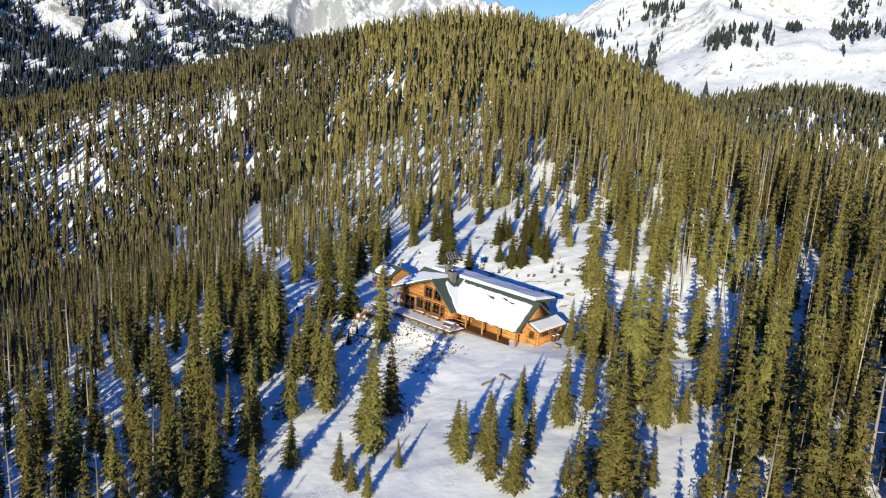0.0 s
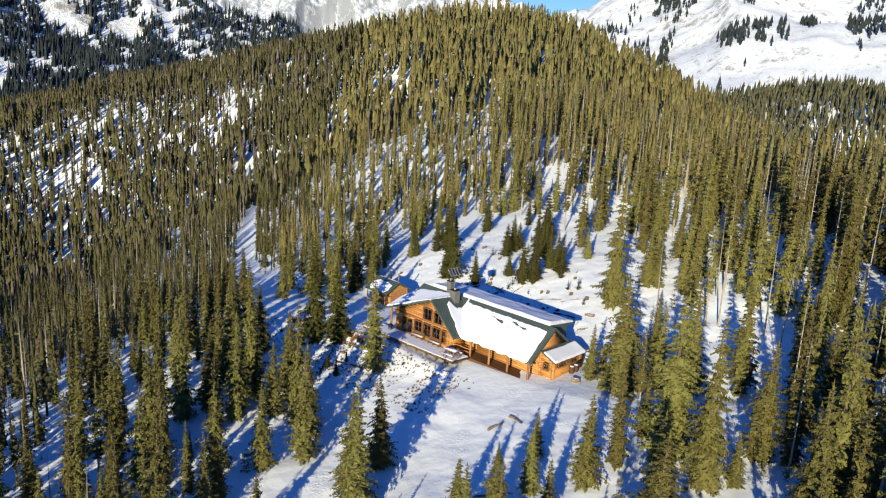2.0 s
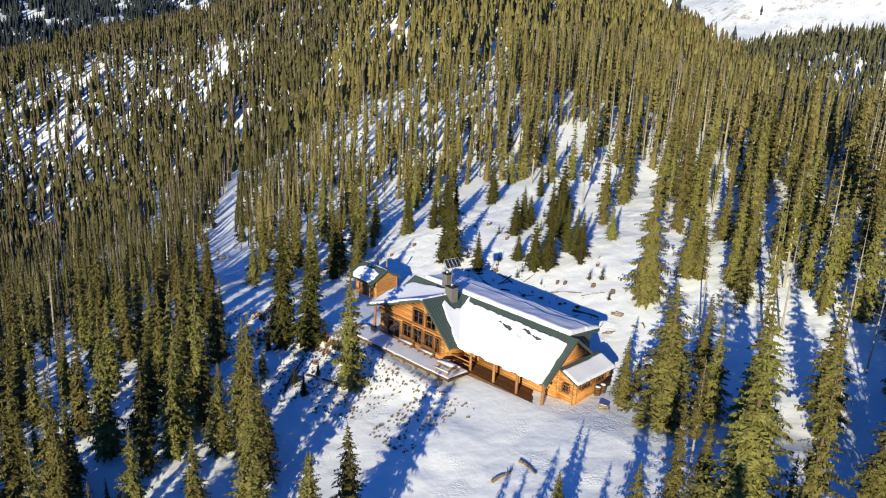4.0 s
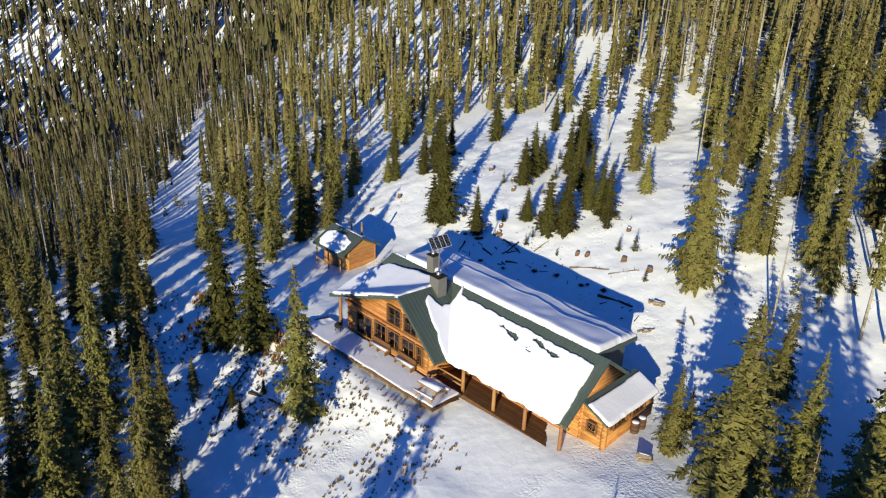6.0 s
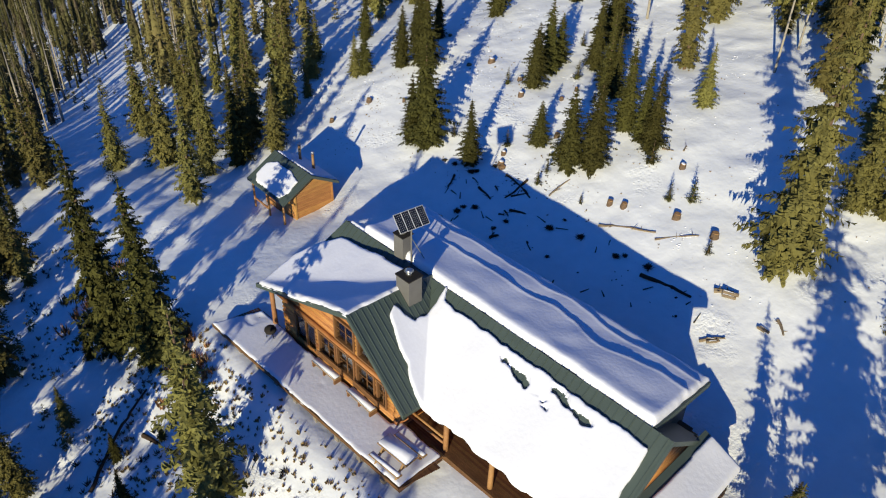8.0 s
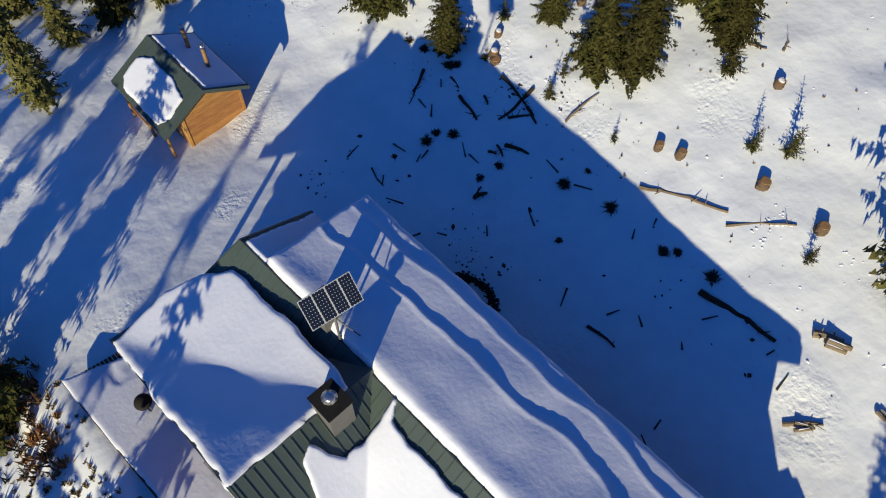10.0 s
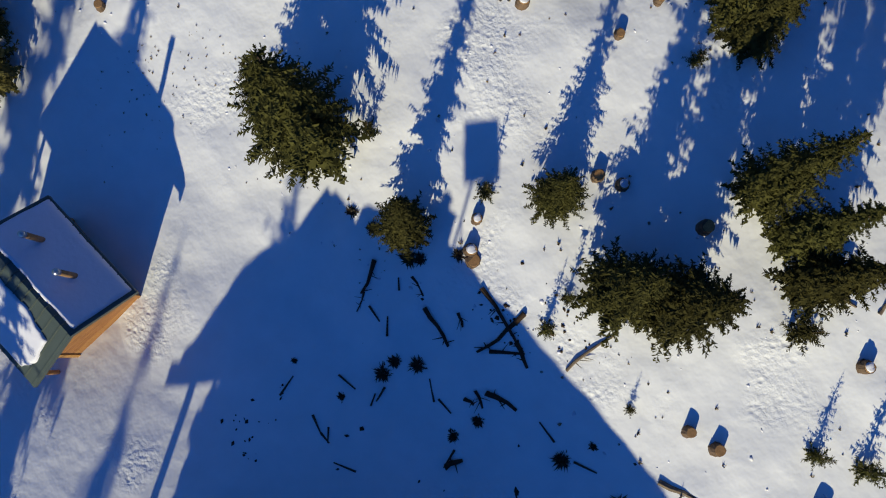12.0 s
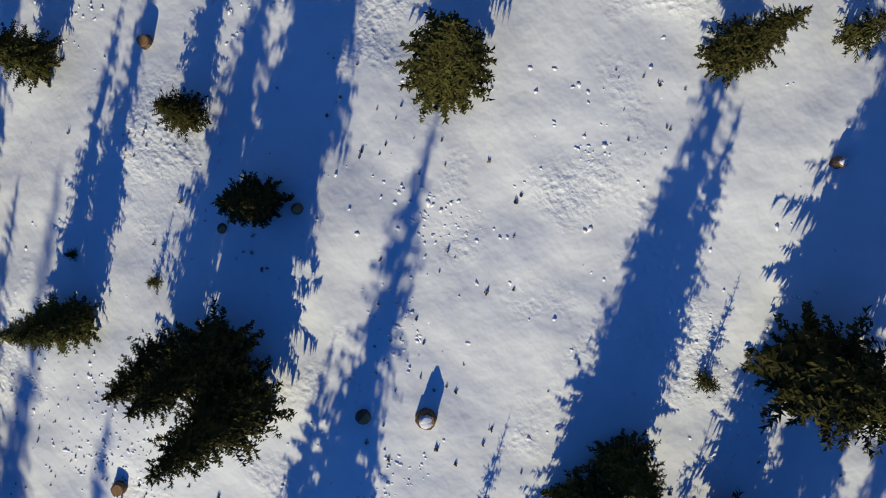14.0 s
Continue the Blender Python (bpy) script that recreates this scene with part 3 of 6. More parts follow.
for z in (1.75, 2.15):
    bm = bmesh.new()
    tube(bm, (-12.0, -4.35, z), (-9.4, -4.3, z), 0.075, 0.07, 8)
    part("rail", bm, "post", hut, "peeled log handrail", True)
bm = bmesh.new()
tube(bm, (-22.9, -5.3, 0.6), (-22.9, -5.3, 4.5), 0.16, 0.14, 10)
part("post", bm, "post", hut, "log post under the west eave", True)
bm = bmesh.new()
tube(bm, (-22.9, -5.5, 4.42), (-22.9, 0.0, 4.42), 0.13, 0.12, 10)
part("eave_beam", bm, "post", hut, "", True)

# lean-to at the east end
LX, LY0, LY1 = 1.75, -2.05, 3.4
lt_top = lambda x: 4.72 - 0.55 * x - 0.2
lean = part("leanto_roof", slab(bmesh.new(), [(0.02, LY0 - 0.35, 4.5), (LX + 0.35, LY0 - 0.35, 3.6), (LX + 0.35, LY1 + 0.35, 3.6), (0.02, LY1 + 0.35, 4.5)], 0.16), "metal_green", hut, "green metal lean-to roof")
log_wall("leanto_wall", "x", LY0, -0.5, LX, 0.95, 4.4, lambda x: 4.45 - 0.43 * max(x, 0) - 0.15, [(0.45, 1.15, 2.35, 3.05)], label="log side wall of the lean-to")
window(hut, 0.45, 1.15, 2.35, 3.05, LY0)
log_wall("leanto_wall", "y", LX, LY0, LY1, 0.95, 3.5, None, [(-1.3, 0.2, 2.75, 3.25), (0.9, 2.4, 2.75, 3.25)], label="log end wall of the lean-to")
window(hut, -1.3, 0.2, 2.75, 3.25, LX, 1, 3, "y")
window(hut, 0.9, 2.4, 2.75, 3.25, LX, 1, 3, "y")
log_wall("leanto_wall", "x", LY1, -0.3, LX, 0.95, 4.4, lambda x: 4.45 - 0.43 * max(x, 0) - 0.15)
bm = bmesh.new()
tube(bm, (LX + 0.02, LY0 - 0.02, 0.6), (LX + 0.02, LY0 - 0.02, 3.5), 0.2, 0.19, 10)
part("corner_post", bm, "log", hut, "stout corner log", True)
part("skirt", boxes((-0.3, LX - 0.1, LY0 - 0.12, LY0 + 0.05, 0.2, 0.97), (LX - 0.12, LX + 0.1, LY0, LY1, 0.2, 0.97)), "metal_green", hut, "green skirting below the log wall")


# chimneys
def chimney(x, y, z0, z1, w, d, label, pipe=True):
    c = part("chimney", boxes((x - w / 2, x + w / 2, y - d / 2, y + d / 2, z0, z1)), "chimney", hut, label)
    part("cap", boxes((x - w / 2 - 0.05, x + w / 2 + 0.05, y - d / 2 - 0.05, y + d / 2 + 0.05, z1, z1 + 0.06)), "dark", c)
    if pipe:
        bm = bmesh.new()
        tube(bm, (x, y, z1 + 0.06), (x, y, z1 + 0.24), 0.17, 0.17, 12)
        tube(bm, (x, y, z1 + 0.24), (x, y, z1 + 0.29), 0.13, 0.13, 8)
        tube(bm, (x, y, z1 + 0.29), (x, y, z1 + 0.4), 0.27, 0.12, 12)
        part("flue", bm, "steel", c, "shiny steel flue with a cap", True)
    return c


chimney(-14.85, -1.75, 5.2, 7.95, 1.0, 0.9, "grey boxed chimney on the roof")
chimney(-17.6, 0.25, 5.8, 8.2, 0.75, 0.7, "grey boxed chimney behind the ridge")
# solar panel on a pole
panel = thing("solar_panel", "four-module solar panel on a roof pole", "solar panel", (-16.72, 0.08, 9.66))
pr = Matrix.Translation((0, 0, 0)) @ Matrix.Rotation(radians(82), 4, "Z") @ Matrix.Rotation(radians(46), 4, "X")


def tilted(bm):
    bmesh.ops.transform(bm, matrix=pr, verts=bm.verts)
    return bm


PW, PH = 0.47, 1.08
for i in range(4):
    x = (i - 1.5) * PW
    m = part("module", tilted(boxes((x - PW / 2 + 0.02, x + PW / 2 - 0.02, -PH / 2 + 0.02, PH / 2 - 0.02, 0, 0.03))), "cell", panel, "black solar module")
    part("module_frame", tilted(boxes((x - PW / 2, x - PW / 2 + 0.02, -PH / 2, PH / 2, -0.01, 0.035), (x + PW / 2 - 0.02, x + PW / 2, -PH / 2, PH / 2, -0.01, 0.035), (x - PW / 2 + 0.02, x + PW / 2 - 0.02, -PH / 2, -PH / 2 + 0.02, -0.01, 0.035), (x - PW / 2 + 0.02, x + PW / 2 - 0.02, PH / 2 - 0.02, PH / 2, -0.01, 0.035))), "cell_mark", m)
    bmm = bmesh.new()
    for a in range(5):
        for b in range(10):
            px, py, s = x + (a - 2) * 0.105, (b - 4.5) * 0.112, 0.018
            if abs(px - x) < PW / 2 - 0.02:
                vs = [bmm.verts.new((px + dx * s, py + dy * s, 0.034)) for dx, dy in ((0, -1), (1, 0), (0, 1), (-1, 0))]
                bmm.faces.new(vs)
    tagged(part("cell_gaps", tilted(bmm), "cell_mark", m, "pale diamonds between the cells"), kind="stuff")
bm = bmesh.new()
tube(bm, (0, 0, -3.9), (0, 0, -0.1), 0.05, 0.05, 8)
tube(bm, (0, 0, -1.2), (0.9, 0.9, -3.6), 0.025, 0.025, 6)
part("pole", bm, "chimney", panel, "", True)


# ---- snow on roofs ----
def snow_patch(name, outline, top, thick, step, label, parent=None, ripple=None, edge=0.22, ragged=0.12, seed=0, melt=None):
    """A snow blanket on a roof: full thickness inside the outline, rounded off at a ragged edge."""
    pts = np.array(outline, float)
    lo, hi = pts.min(0) - 0.3, pts.max(0) + 0.3
    X, Y = np.meshgrid(np.arange(lo[0], hi[0], step), np.arange(lo[1], hi[1], step), indexing="ij")
    d = np.full(X.shape, 1e9)
    inside = np.zeros(X.shape, bool)
    for i in range(len(pts)):
        a, b = pts[i], pts[(i + 1) % len(pts)]
        ab = b - a
        t = np.clip(((X - a[0]) * ab[0] + (Y - a[1]) * ab[1]) / (ab @ ab), 0, 1)
        d = np.minimum(d, np.hypot(X - a[0] - t * ab[0], Y - a[1] - t * ab[1]))
        if a[1] != b[1]:
            c = ((a[1] > Y) != (b[1] > Y)) & (X < (b[0] - a[0]) * (Y - a[1]) / (b[1] - a[1]) + a[0])
            inside ^= c
    d = np.where(inside, d, -d) + ragged * fbm(X, Y, 0.9, seed, 3)
    if melt is not None:
        d = np.minimum(d, -0.3 * melt(X, Y))
    s = np.clip(d / edge, 0, 1)
    s = np.sqrt(1 - (1 - s) ** 2)
    gx, gy = np.gradient(d, step)
    pull = np.where((d < 0) & (d > -2 * step), -d, 0) / np.maximum(np.hypot(gx, gy), 0.3) ** 2
    X, Y = X + pull * gx, Y + pull * gy
    Z = top(X, Y) + np.where(d > 0, 0.015 + thick * s * (1 + 0.25 * fbm(X, Y, 2.2, seed + 1, 2)), -0.03)
    if ripple is not None:
        Z = Z + np.where(d > 0, ripple(X, Y), 0) * s
    n, m = X.shape
    i = np.arange(n * m).reshape(n, m)
    f = np.stack([i[:-1, :-1], i[1:, :-1], i[1:, 1:], i[:-1, 1:]], -1).reshape(-1, 4)
    keep = (d.ravel()[f] > 0).any(1)
    return bulk(name, np.stack([X, Y, Z], -1).reshape(-1, 3), f[keep], "roof_snow", label, "snow", parent=parent, smooth=True)


def melt_chain(x, y):
    """Two ragged strands of melted-out flakes that run slantwise off the bare strip."""
    one = ((y + 1.2 + 0.14 * (x + 7.9)) / 0.24) ** 2 + 1.2 * np.clip(np.abs(x + 6.8) - 1.0, 0, 9)
    two = ((y + 0.95 + 0.13 * (x + 5.6)) / 0.2) ** 2 + 1.2 * np.clip(np.abs(x + 4.4) - 1.2, 0, 9)
    return 1.2 * fbm(x * 0.8 + 0.4 * y, y * 1.2, 0.38, 21, 3) + 0.3 - np.minimum(one, two)


snow_patch("roof_snow", [(-13.95, 0.05), (-13.7, 0.05), (-13.4, -0.5), (-0.55, -0.75), (-0.25, -4.4), (-9.6, -4.45), (-10.9, -4.6), (-12.2, -4.2), (-13.2, -3.9), (-14.35, -3.45), (-14.6, -3.0), (-14.1, -2.75), (-13.75, -2.3), (-13.75, -1.0)],
           roof_top, 0.24, 0.06, "thick smooth sunlit snow sliding down the roof", edge=0.18, ragged=0.14, seed=3,
           melt=melt_chain)


def valley_fill(x, y):
    """Snow that has filled the valley between the cross gable and the main slope."""
    a, b = roof_top(x, y), 6.87 + 0.143 * (x + 15.5) + 0.36 * (y + 1.4)
    return 0.5 * (a + b + np.sqrt((a - b) ** 2 + 0.01)) - 0.03


snow_patch("roof_snow", [(-23.6, -5.7), (-15.1, -5.7), (-15.1, -0.9), (-16.2, -0.75), (-21.9, -0.8), (-22.7, -1.6), (-23.5, -3.1)], valley_fill, 0.2, 0.12, "sunlit snow patch on the west roof", edge=0.2, ragged=0.1, seed=5)
drift = lambda x, y: 0.05 * np.exp(-((y - 0.5) / 0.45) ** 2) + sum(0.06 * np.exp(-((y - c - w * fbm(x, x * 0 + 3 + c, 3.2, 6, 3)) / 0.1) ** 2) + 0.07 / (1 + np.exp(np.clip((y - c - w * fbm(x, x * 0 + 3 + c, 3.2, 6, 3)) / 0.07, -30, 30))) for c, w in ((2.9, 0.5), (4.15, 0.3)))
snow_patch("roof_snow", [(-22.2, 0.1), (-20.95, 0.1), (-20.95, 3.65), (-23.15, 3.65)], roof_main, 0.22, 0.12, "shaded snow on the steep roof corner", edge=0.2, ragged=0.06, seed=9)
snow_patch("roof_snow", [(-20.95, 0.1), (-0.93, 0.1), (-0.93, 4.95), (-20.95, 4.95)], lambda x, y: np.maximum(roof_dormer(x, y), roof_main(x, y)), 0.26, 0.1, "rippled wind-packed snow on the shaded roof side", ripple=drift, edge=0.25, ragged=0.06, seed=7)
snow_patch("roof_snow", [(0.38, LY0 - 0.3), (LX + 0.4, LY0 - 0.3), (LX + 0.4, LY1 + 0.3), (0.38, LY1 + 0.3)], lambda x, y: 4.5 - (x - 0.02) * 0.9 / (LX + 0.33), 0.16, 0.1, "even snow layer on the lean-to roof", edge=0.15, ragged=0.05, seed=8)

# ---- deck ----
DECK_Z = 1.45
deck = thing("deck", "long snow-covered wooden deck on a low stone edge", "deck", (0, 0, 0))
deck_out = [(-25.4, -8.1), (-9.0, -7.6), (-9.05, -4.75), (-12.0, -4.75), (-12.0, -5.2), (-24.4, -5.2)]
part("deck_frame", slab(bmesh.new(), [(x, y, DECK_Z - 0.06) for x, y in deck_out], 0.22), "deck", deck)
bm = bmesh.new()
L = math.hypot(16.4, 0.5)
box(bm, 0, L, -0.02, 0.03, -0.24, 0.0)
rim = part("rim_board", bm, "deck", deck, "dark weathered rim board")
rim.matrix_basis = pose(-25.4, -8.12, DECK_Z, 0, 0, math.degrees(math.atan2(0.5, 16.4)))
part("rim_board", boxes((-9.0, -8.95, -7.62, -4.75, DECK_Z - 0.3, DECK_Z)), "trim", deck)
for i in range(9):
    t = (i + 0.4) / 9
    x, y = -25.2 + 16 * t, -7.95 + 0.45 * t
    part("pier", boxes((x - 0.14, x + 0.14, y - 0.1, y + 0.18, gz(x, y) - 0.3, DECK_Z - 0.28)), "stone", deck)
bmb = bmesh.new()
box(bmb, -8.15, 8.15, -0.066, 0.066, -0.02, 0.02)
dboard = bpy.data.meshes.new("board")
bmb.to_mesh(dboard)
bmb.free()
dboard.materials.append(M["deck"])
for i in range(17):
    k = i / 16
    piece("board", dboard, deck, pose(-17.1 + 0.4 * k, -7.75 + i * 0.15, DECK_Z - 0.03, 0, 0, 1.75 * (1 - k)))
bare = lambda x, y: np.minimum(0, -0.2 * np.clip(fbm(x, y, 1.7, 4, 3) + 0.5 * np.exp(-((x + 22.6) ** 2 + (y + 6.0) ** 2) / 0.6) - 0.45, 0, 0.6))
snow_patch("deck_snow", [(-25.4, -8.1), (-9.0, -7.6), (-9.05, -4.8), (-12.0, -4.8), (-12.3, -5.3), (-24.4, -5.3)], lambda x, y: 0 * x + DECK_Z - 0.02, 0.09, 0.1, "thin patchy snow on the deck boards", ripple=bare, edge=0.1, ragged=0.06, seed=11)


# picnic table and benches on the deck
def picnic_table(m):
    t = thing("picnic_table", "wooden picnic table with snow on its top", "table")
    for i in range(5):
        part("plank", boxes((-0.9, 0.9, -0.37 + i * 0.15, -0.37 + i * 0.15 + 0.135, 0.72, 0.76)), "table", t)
    for s in (-1, 1):
        part("seat", boxes((-0.9, 0.9, s * 0.72 - 0.13, s * 0.72 + 0.13, 0.42, 0.46)), "table", t)
        bm = bmesh.new()
        for q in (-1, 1):
            tube(bm, (s * 0.62, q * 0.75, 0.0), (s * 0.62, q * 0.22, 0.72), 0.05, 0.05, 6)
        tube(bm, (s * 0.62, -0.8, 0.38), (s * 0.62, 0.8, 0.38), 0.045, 0.045, 6)
        part("trestle", bm, "table", t)
    bm = bmesh.new()
    box(bm, -0.88, 0.88, -0.36, 0.36, 0.76, 0.86)
    bmesh.ops.bevel(bm, geom=[e for e in bm.edges], offset=0.05, segments=2, affect="EDGES")
    part("snow_cap", bm, "roof_snow", t, "white snow cap", True)
    for s in (-1, 1):
        bm = bmesh.new()
        box(bm, -0.85, 0.85, s * 0.72 - 0.11, s * 0.72 + 0.11, 0.46, 0.52)
        bmesh.ops.bevel(bm, geom=[e for e in bm.edges], offset=0.025, segments=2, affect="EDGES")
        part("snow_cap", bm, "roof_snow", t, "", True)
    t.matrix_basis = m
    return t


def bench(m):
    t = thing("bench", "log-slat deck bench against the wall", "bench", group="benches on the deck")
    for i in range(3):
        part("slat", boxes((-1.05, 1.05, -0.24 + i * 0.16, -0.24 + i * 0.16 + 0.14, 0.42, 0.46)), "table", t)
        part("back_slat", boxes((-1.05, 1.05, 0.25, 0.29, 0.55 + i * 0.14, 0.55 + i * 0.14 + 0.11)), "trim", t)
    for s in (-0.95, 0, 0.95):
        part("leg", boxes((s - 0.05, s + 0.05, -0.22, 0.25, 0, 0.42)), "trim", t)
    bm = bmesh.new()
    box(bm, -1.0, 1.0, -0.22, 0.2, 0.46, 0.54)
    bmesh.ops.bevel(bm, geom=[e for e in bm.edges], offset=0.035, segments=2, affect="EDGES")
    part("snow_cap", bm, "roof_snow", t, "snow lying on the seat", True)
    t.matrix_basis = m
    return t


picnic_table(pose(-10.2, -6.6, DECK_Z + 0.02, 0, 0, 3) @ Matrix.Diagonal((1.15, 1.2, 1.2, 1)))
b0 = bench(pose(-17.4, -5.62, DECK_Z + 0.02, 0, 0, 1))
copy_thing(b0, pose(-14.3, -5.62, DECK_Z + 0.02, 0, 0, -1))
# kettle grill by the west corner
grill = thing("fire_bowl", "round dark metal bowl standing on the deck", "fire bowl", (-22.0, -6.2, DECK_Z))
bm = bmesh.new()
bmesh.ops.create_uvsphere(bm, u_segments=16, v_segments=8, radius=0.36)
for v in bm.verts:
    v.co.z = v.co.z * 0.7 + 0.62
part("bowl", bm, "dark", grill, "", True)
for k in range(3):
    bm = bmesh.new()
    a = k * math.tau / 3
    tube(bm, (0.3 * math.cos(a), 0.3 * math.sin(a), 0.0), (0.2 * math.cos(a), 0.2 * math.sin(a), 0.45), 0.025, 0.025, 6)
    part("leg", bm, "dark", grill)
# barrels by the lean-to
for k, (x, y) in enumerate(((2.25, 0.9), (2.3, 1.65))):
    z = gz(x, y) - 0.1
    brl = thing("barrel", "rusty brown metal barrel beside the log wall", "barrel", (x, y, z), group="barrels by the lean-to")
    bm = bmesh.new()
    for z0, z1, r0, r1 in ((0, 0.3, 0.29, 0.3), (0.3, 0.34, 0.315, 0.315), (0.34, 0.64, 0.3, 0.3), (0.64, 0.68, 0.315, 0.315), (0.68, 0.95, 0.3, 0.29)):
        tube(bm, (0, 0, z0), (0, 0, z1), r0, r1, 14)
    part("drum", bm, "barrel", brl, "", True)
    bm = bmesh.new()
    tube(bm, (0, 0, 0.95), (0, 0, 1.02), 0.27, 0.2, 12)
    part("snow_cap", bm, "roof_snow", brl, "", True)

# ---- shed ----
shed = thing("shed", "small plank shed with green metal roof and two flue pipes", "shed")
SR, SE = 5.45, 0.56
sh = lambda x, y: SR - SE * np.abs(y - 3.45)
SX0, SX1, SY0, SY1 = -37.3, -32.4, 0.85, 5.8
for ya in (SY0, SY1):
    bm = bmesh.new()
    z = float(sh(0, ya))
    o = [(SX0, 3.45, SR), (SX1, 3.45, SR), (SX1, ya, z), (SX0, ya, z)]
    slab(bm, o if ya > 3 else o[::-1], 0.14)
    seams(part("roof", bm, "metal_green", shed, "green metal roof slope"), SX0, SX1, lambda x: 3.45, lambda x: ya, sh)
for xx in (SX0, SX1):
    for ya in (SY0, SY1):
        bm = bmesh.new()
        board(bm, (xx, 3.45, SR), (xx, ya, float(sh(0, ya))), down=0.2)
        part("fascia", bm, "metal_green", shed)


def plank_wall(name, axis, at, a, b, z0, top, parent, w=0.19, t=0.03, label="", mat="plank"):
    """Horizontal lapped boards up to a roof line."""
    z, first = z0, None
    while True:
        ss = [s for s in np.linspace(a, b, 60) if top(s) > z + w]
        if len(ss) < 2:
            break
        lo, hi = min(ss), max(ss)
        row = (lo, hi, at - t, at + t, z, z + w - 0.012) if axis == "x" else (at - t, at + t, lo, hi, z, z + w - 0.012)
        o = part(name if first is None else "plank", boxes(row), mat, first or parent, label if first is None else "")
        first = first or o
        z += w


st = lambda y: float(sh(0, y)) - 0.12
plank_wall("end_wall", "y", -32.75, 2.1, 5.35, 1.7, st, shed, label="golden horizontal plank gable wall")
plank_wall("end_wall", "y", -36.95, 2.1, 5.35, 1.4, st, shed)
plank_wall("back_wall", "x", 5.35, -36.95, -32.75, 1.7, lambda x: 4.25, shed)
plank_wall("porch_wall", "x", 2.1, -36.95, -32.75, 1.3, lambda x: 4.5, shed, label="shaded plank wall under the shed porch")
part("shed_door", boxes((-35.6, -34.7, 2.02, 2.06, 1.55, 3.5)), "trim", shed, "dark brown plank door")
part("shed_floor", boxes((-37.0, -32.7, 1.0, 5.4, 1.2, 1.45)), "deck", shed)
for x in (-37.0, -34.9, -32.8):
    bm = bmesh.new()
    tube(bm, (x, 1.1, 0.6), (x, 1.1, 4.05), 0.09, 0.08, 8)
    part("post", bm, "post", shed, "", True)
for x in (-36.95, -32.75):
    for y in (2.1, 5.35):
        part("corner_board", boxes((x - 0.07, x + 0.07, y - 0.07, y + 0.07, 1.2, 4.3 if y > 3 else 4.55)), "plank", shed)
part("rail", boxes((-37.0, -34.9, 1.05, 1.13, 2.25, 2.4)), "post", shed)
for x, y, r in ((-35.9, 4.75, 0.11), (-34.1, 4.75, 0.11)):
    bm = bmesh.new()
    tube(bm, (x, y, 4.5), (x, y, 6.1), r, r, 10)
    fl = part("flue", bm, "rust", shed, "rusty brown flue pipe", True)
    bm = bmesh.new()
    tube(bm, (x, y, 6.1), (x, y, 6.3), r * 1.25, r * 1.0, 10)
    part("cap", bm, "steel", fl, "", True)
shed_snow_a = snow_patch("roof_snow", [(-36.9, 1.35), (-36.4, 1.05), (-33.2, 1.05), (-32.85, 1.7), (-33.0, 2.6), (-34.4, 2.9), (-36.1, 3.0), (-36.9, 2.4)], sh, 0.13, 0.08, "sunlit snow left on the shed roof", edge=0.15, ragged=0.1, seed=13)
shed_snow_b = snow_patch("roof_snow", [(-37.2, 3.6), (-32.5, 3.6), (-32.5, 5.75), (-37.2, 5.75)], sh, 0.12, 0.1, "even snow on the shaded shed roof side", edge=0.12, ragged=0.03, seed=14)


for o in (shed, shed_snow_a, shed_snow_b):
    o.matrix_basis = pose(-34.92, 4.38, 1.24, 0, 0, -1.7) @ pose(34.9, -3.4, -3.0)


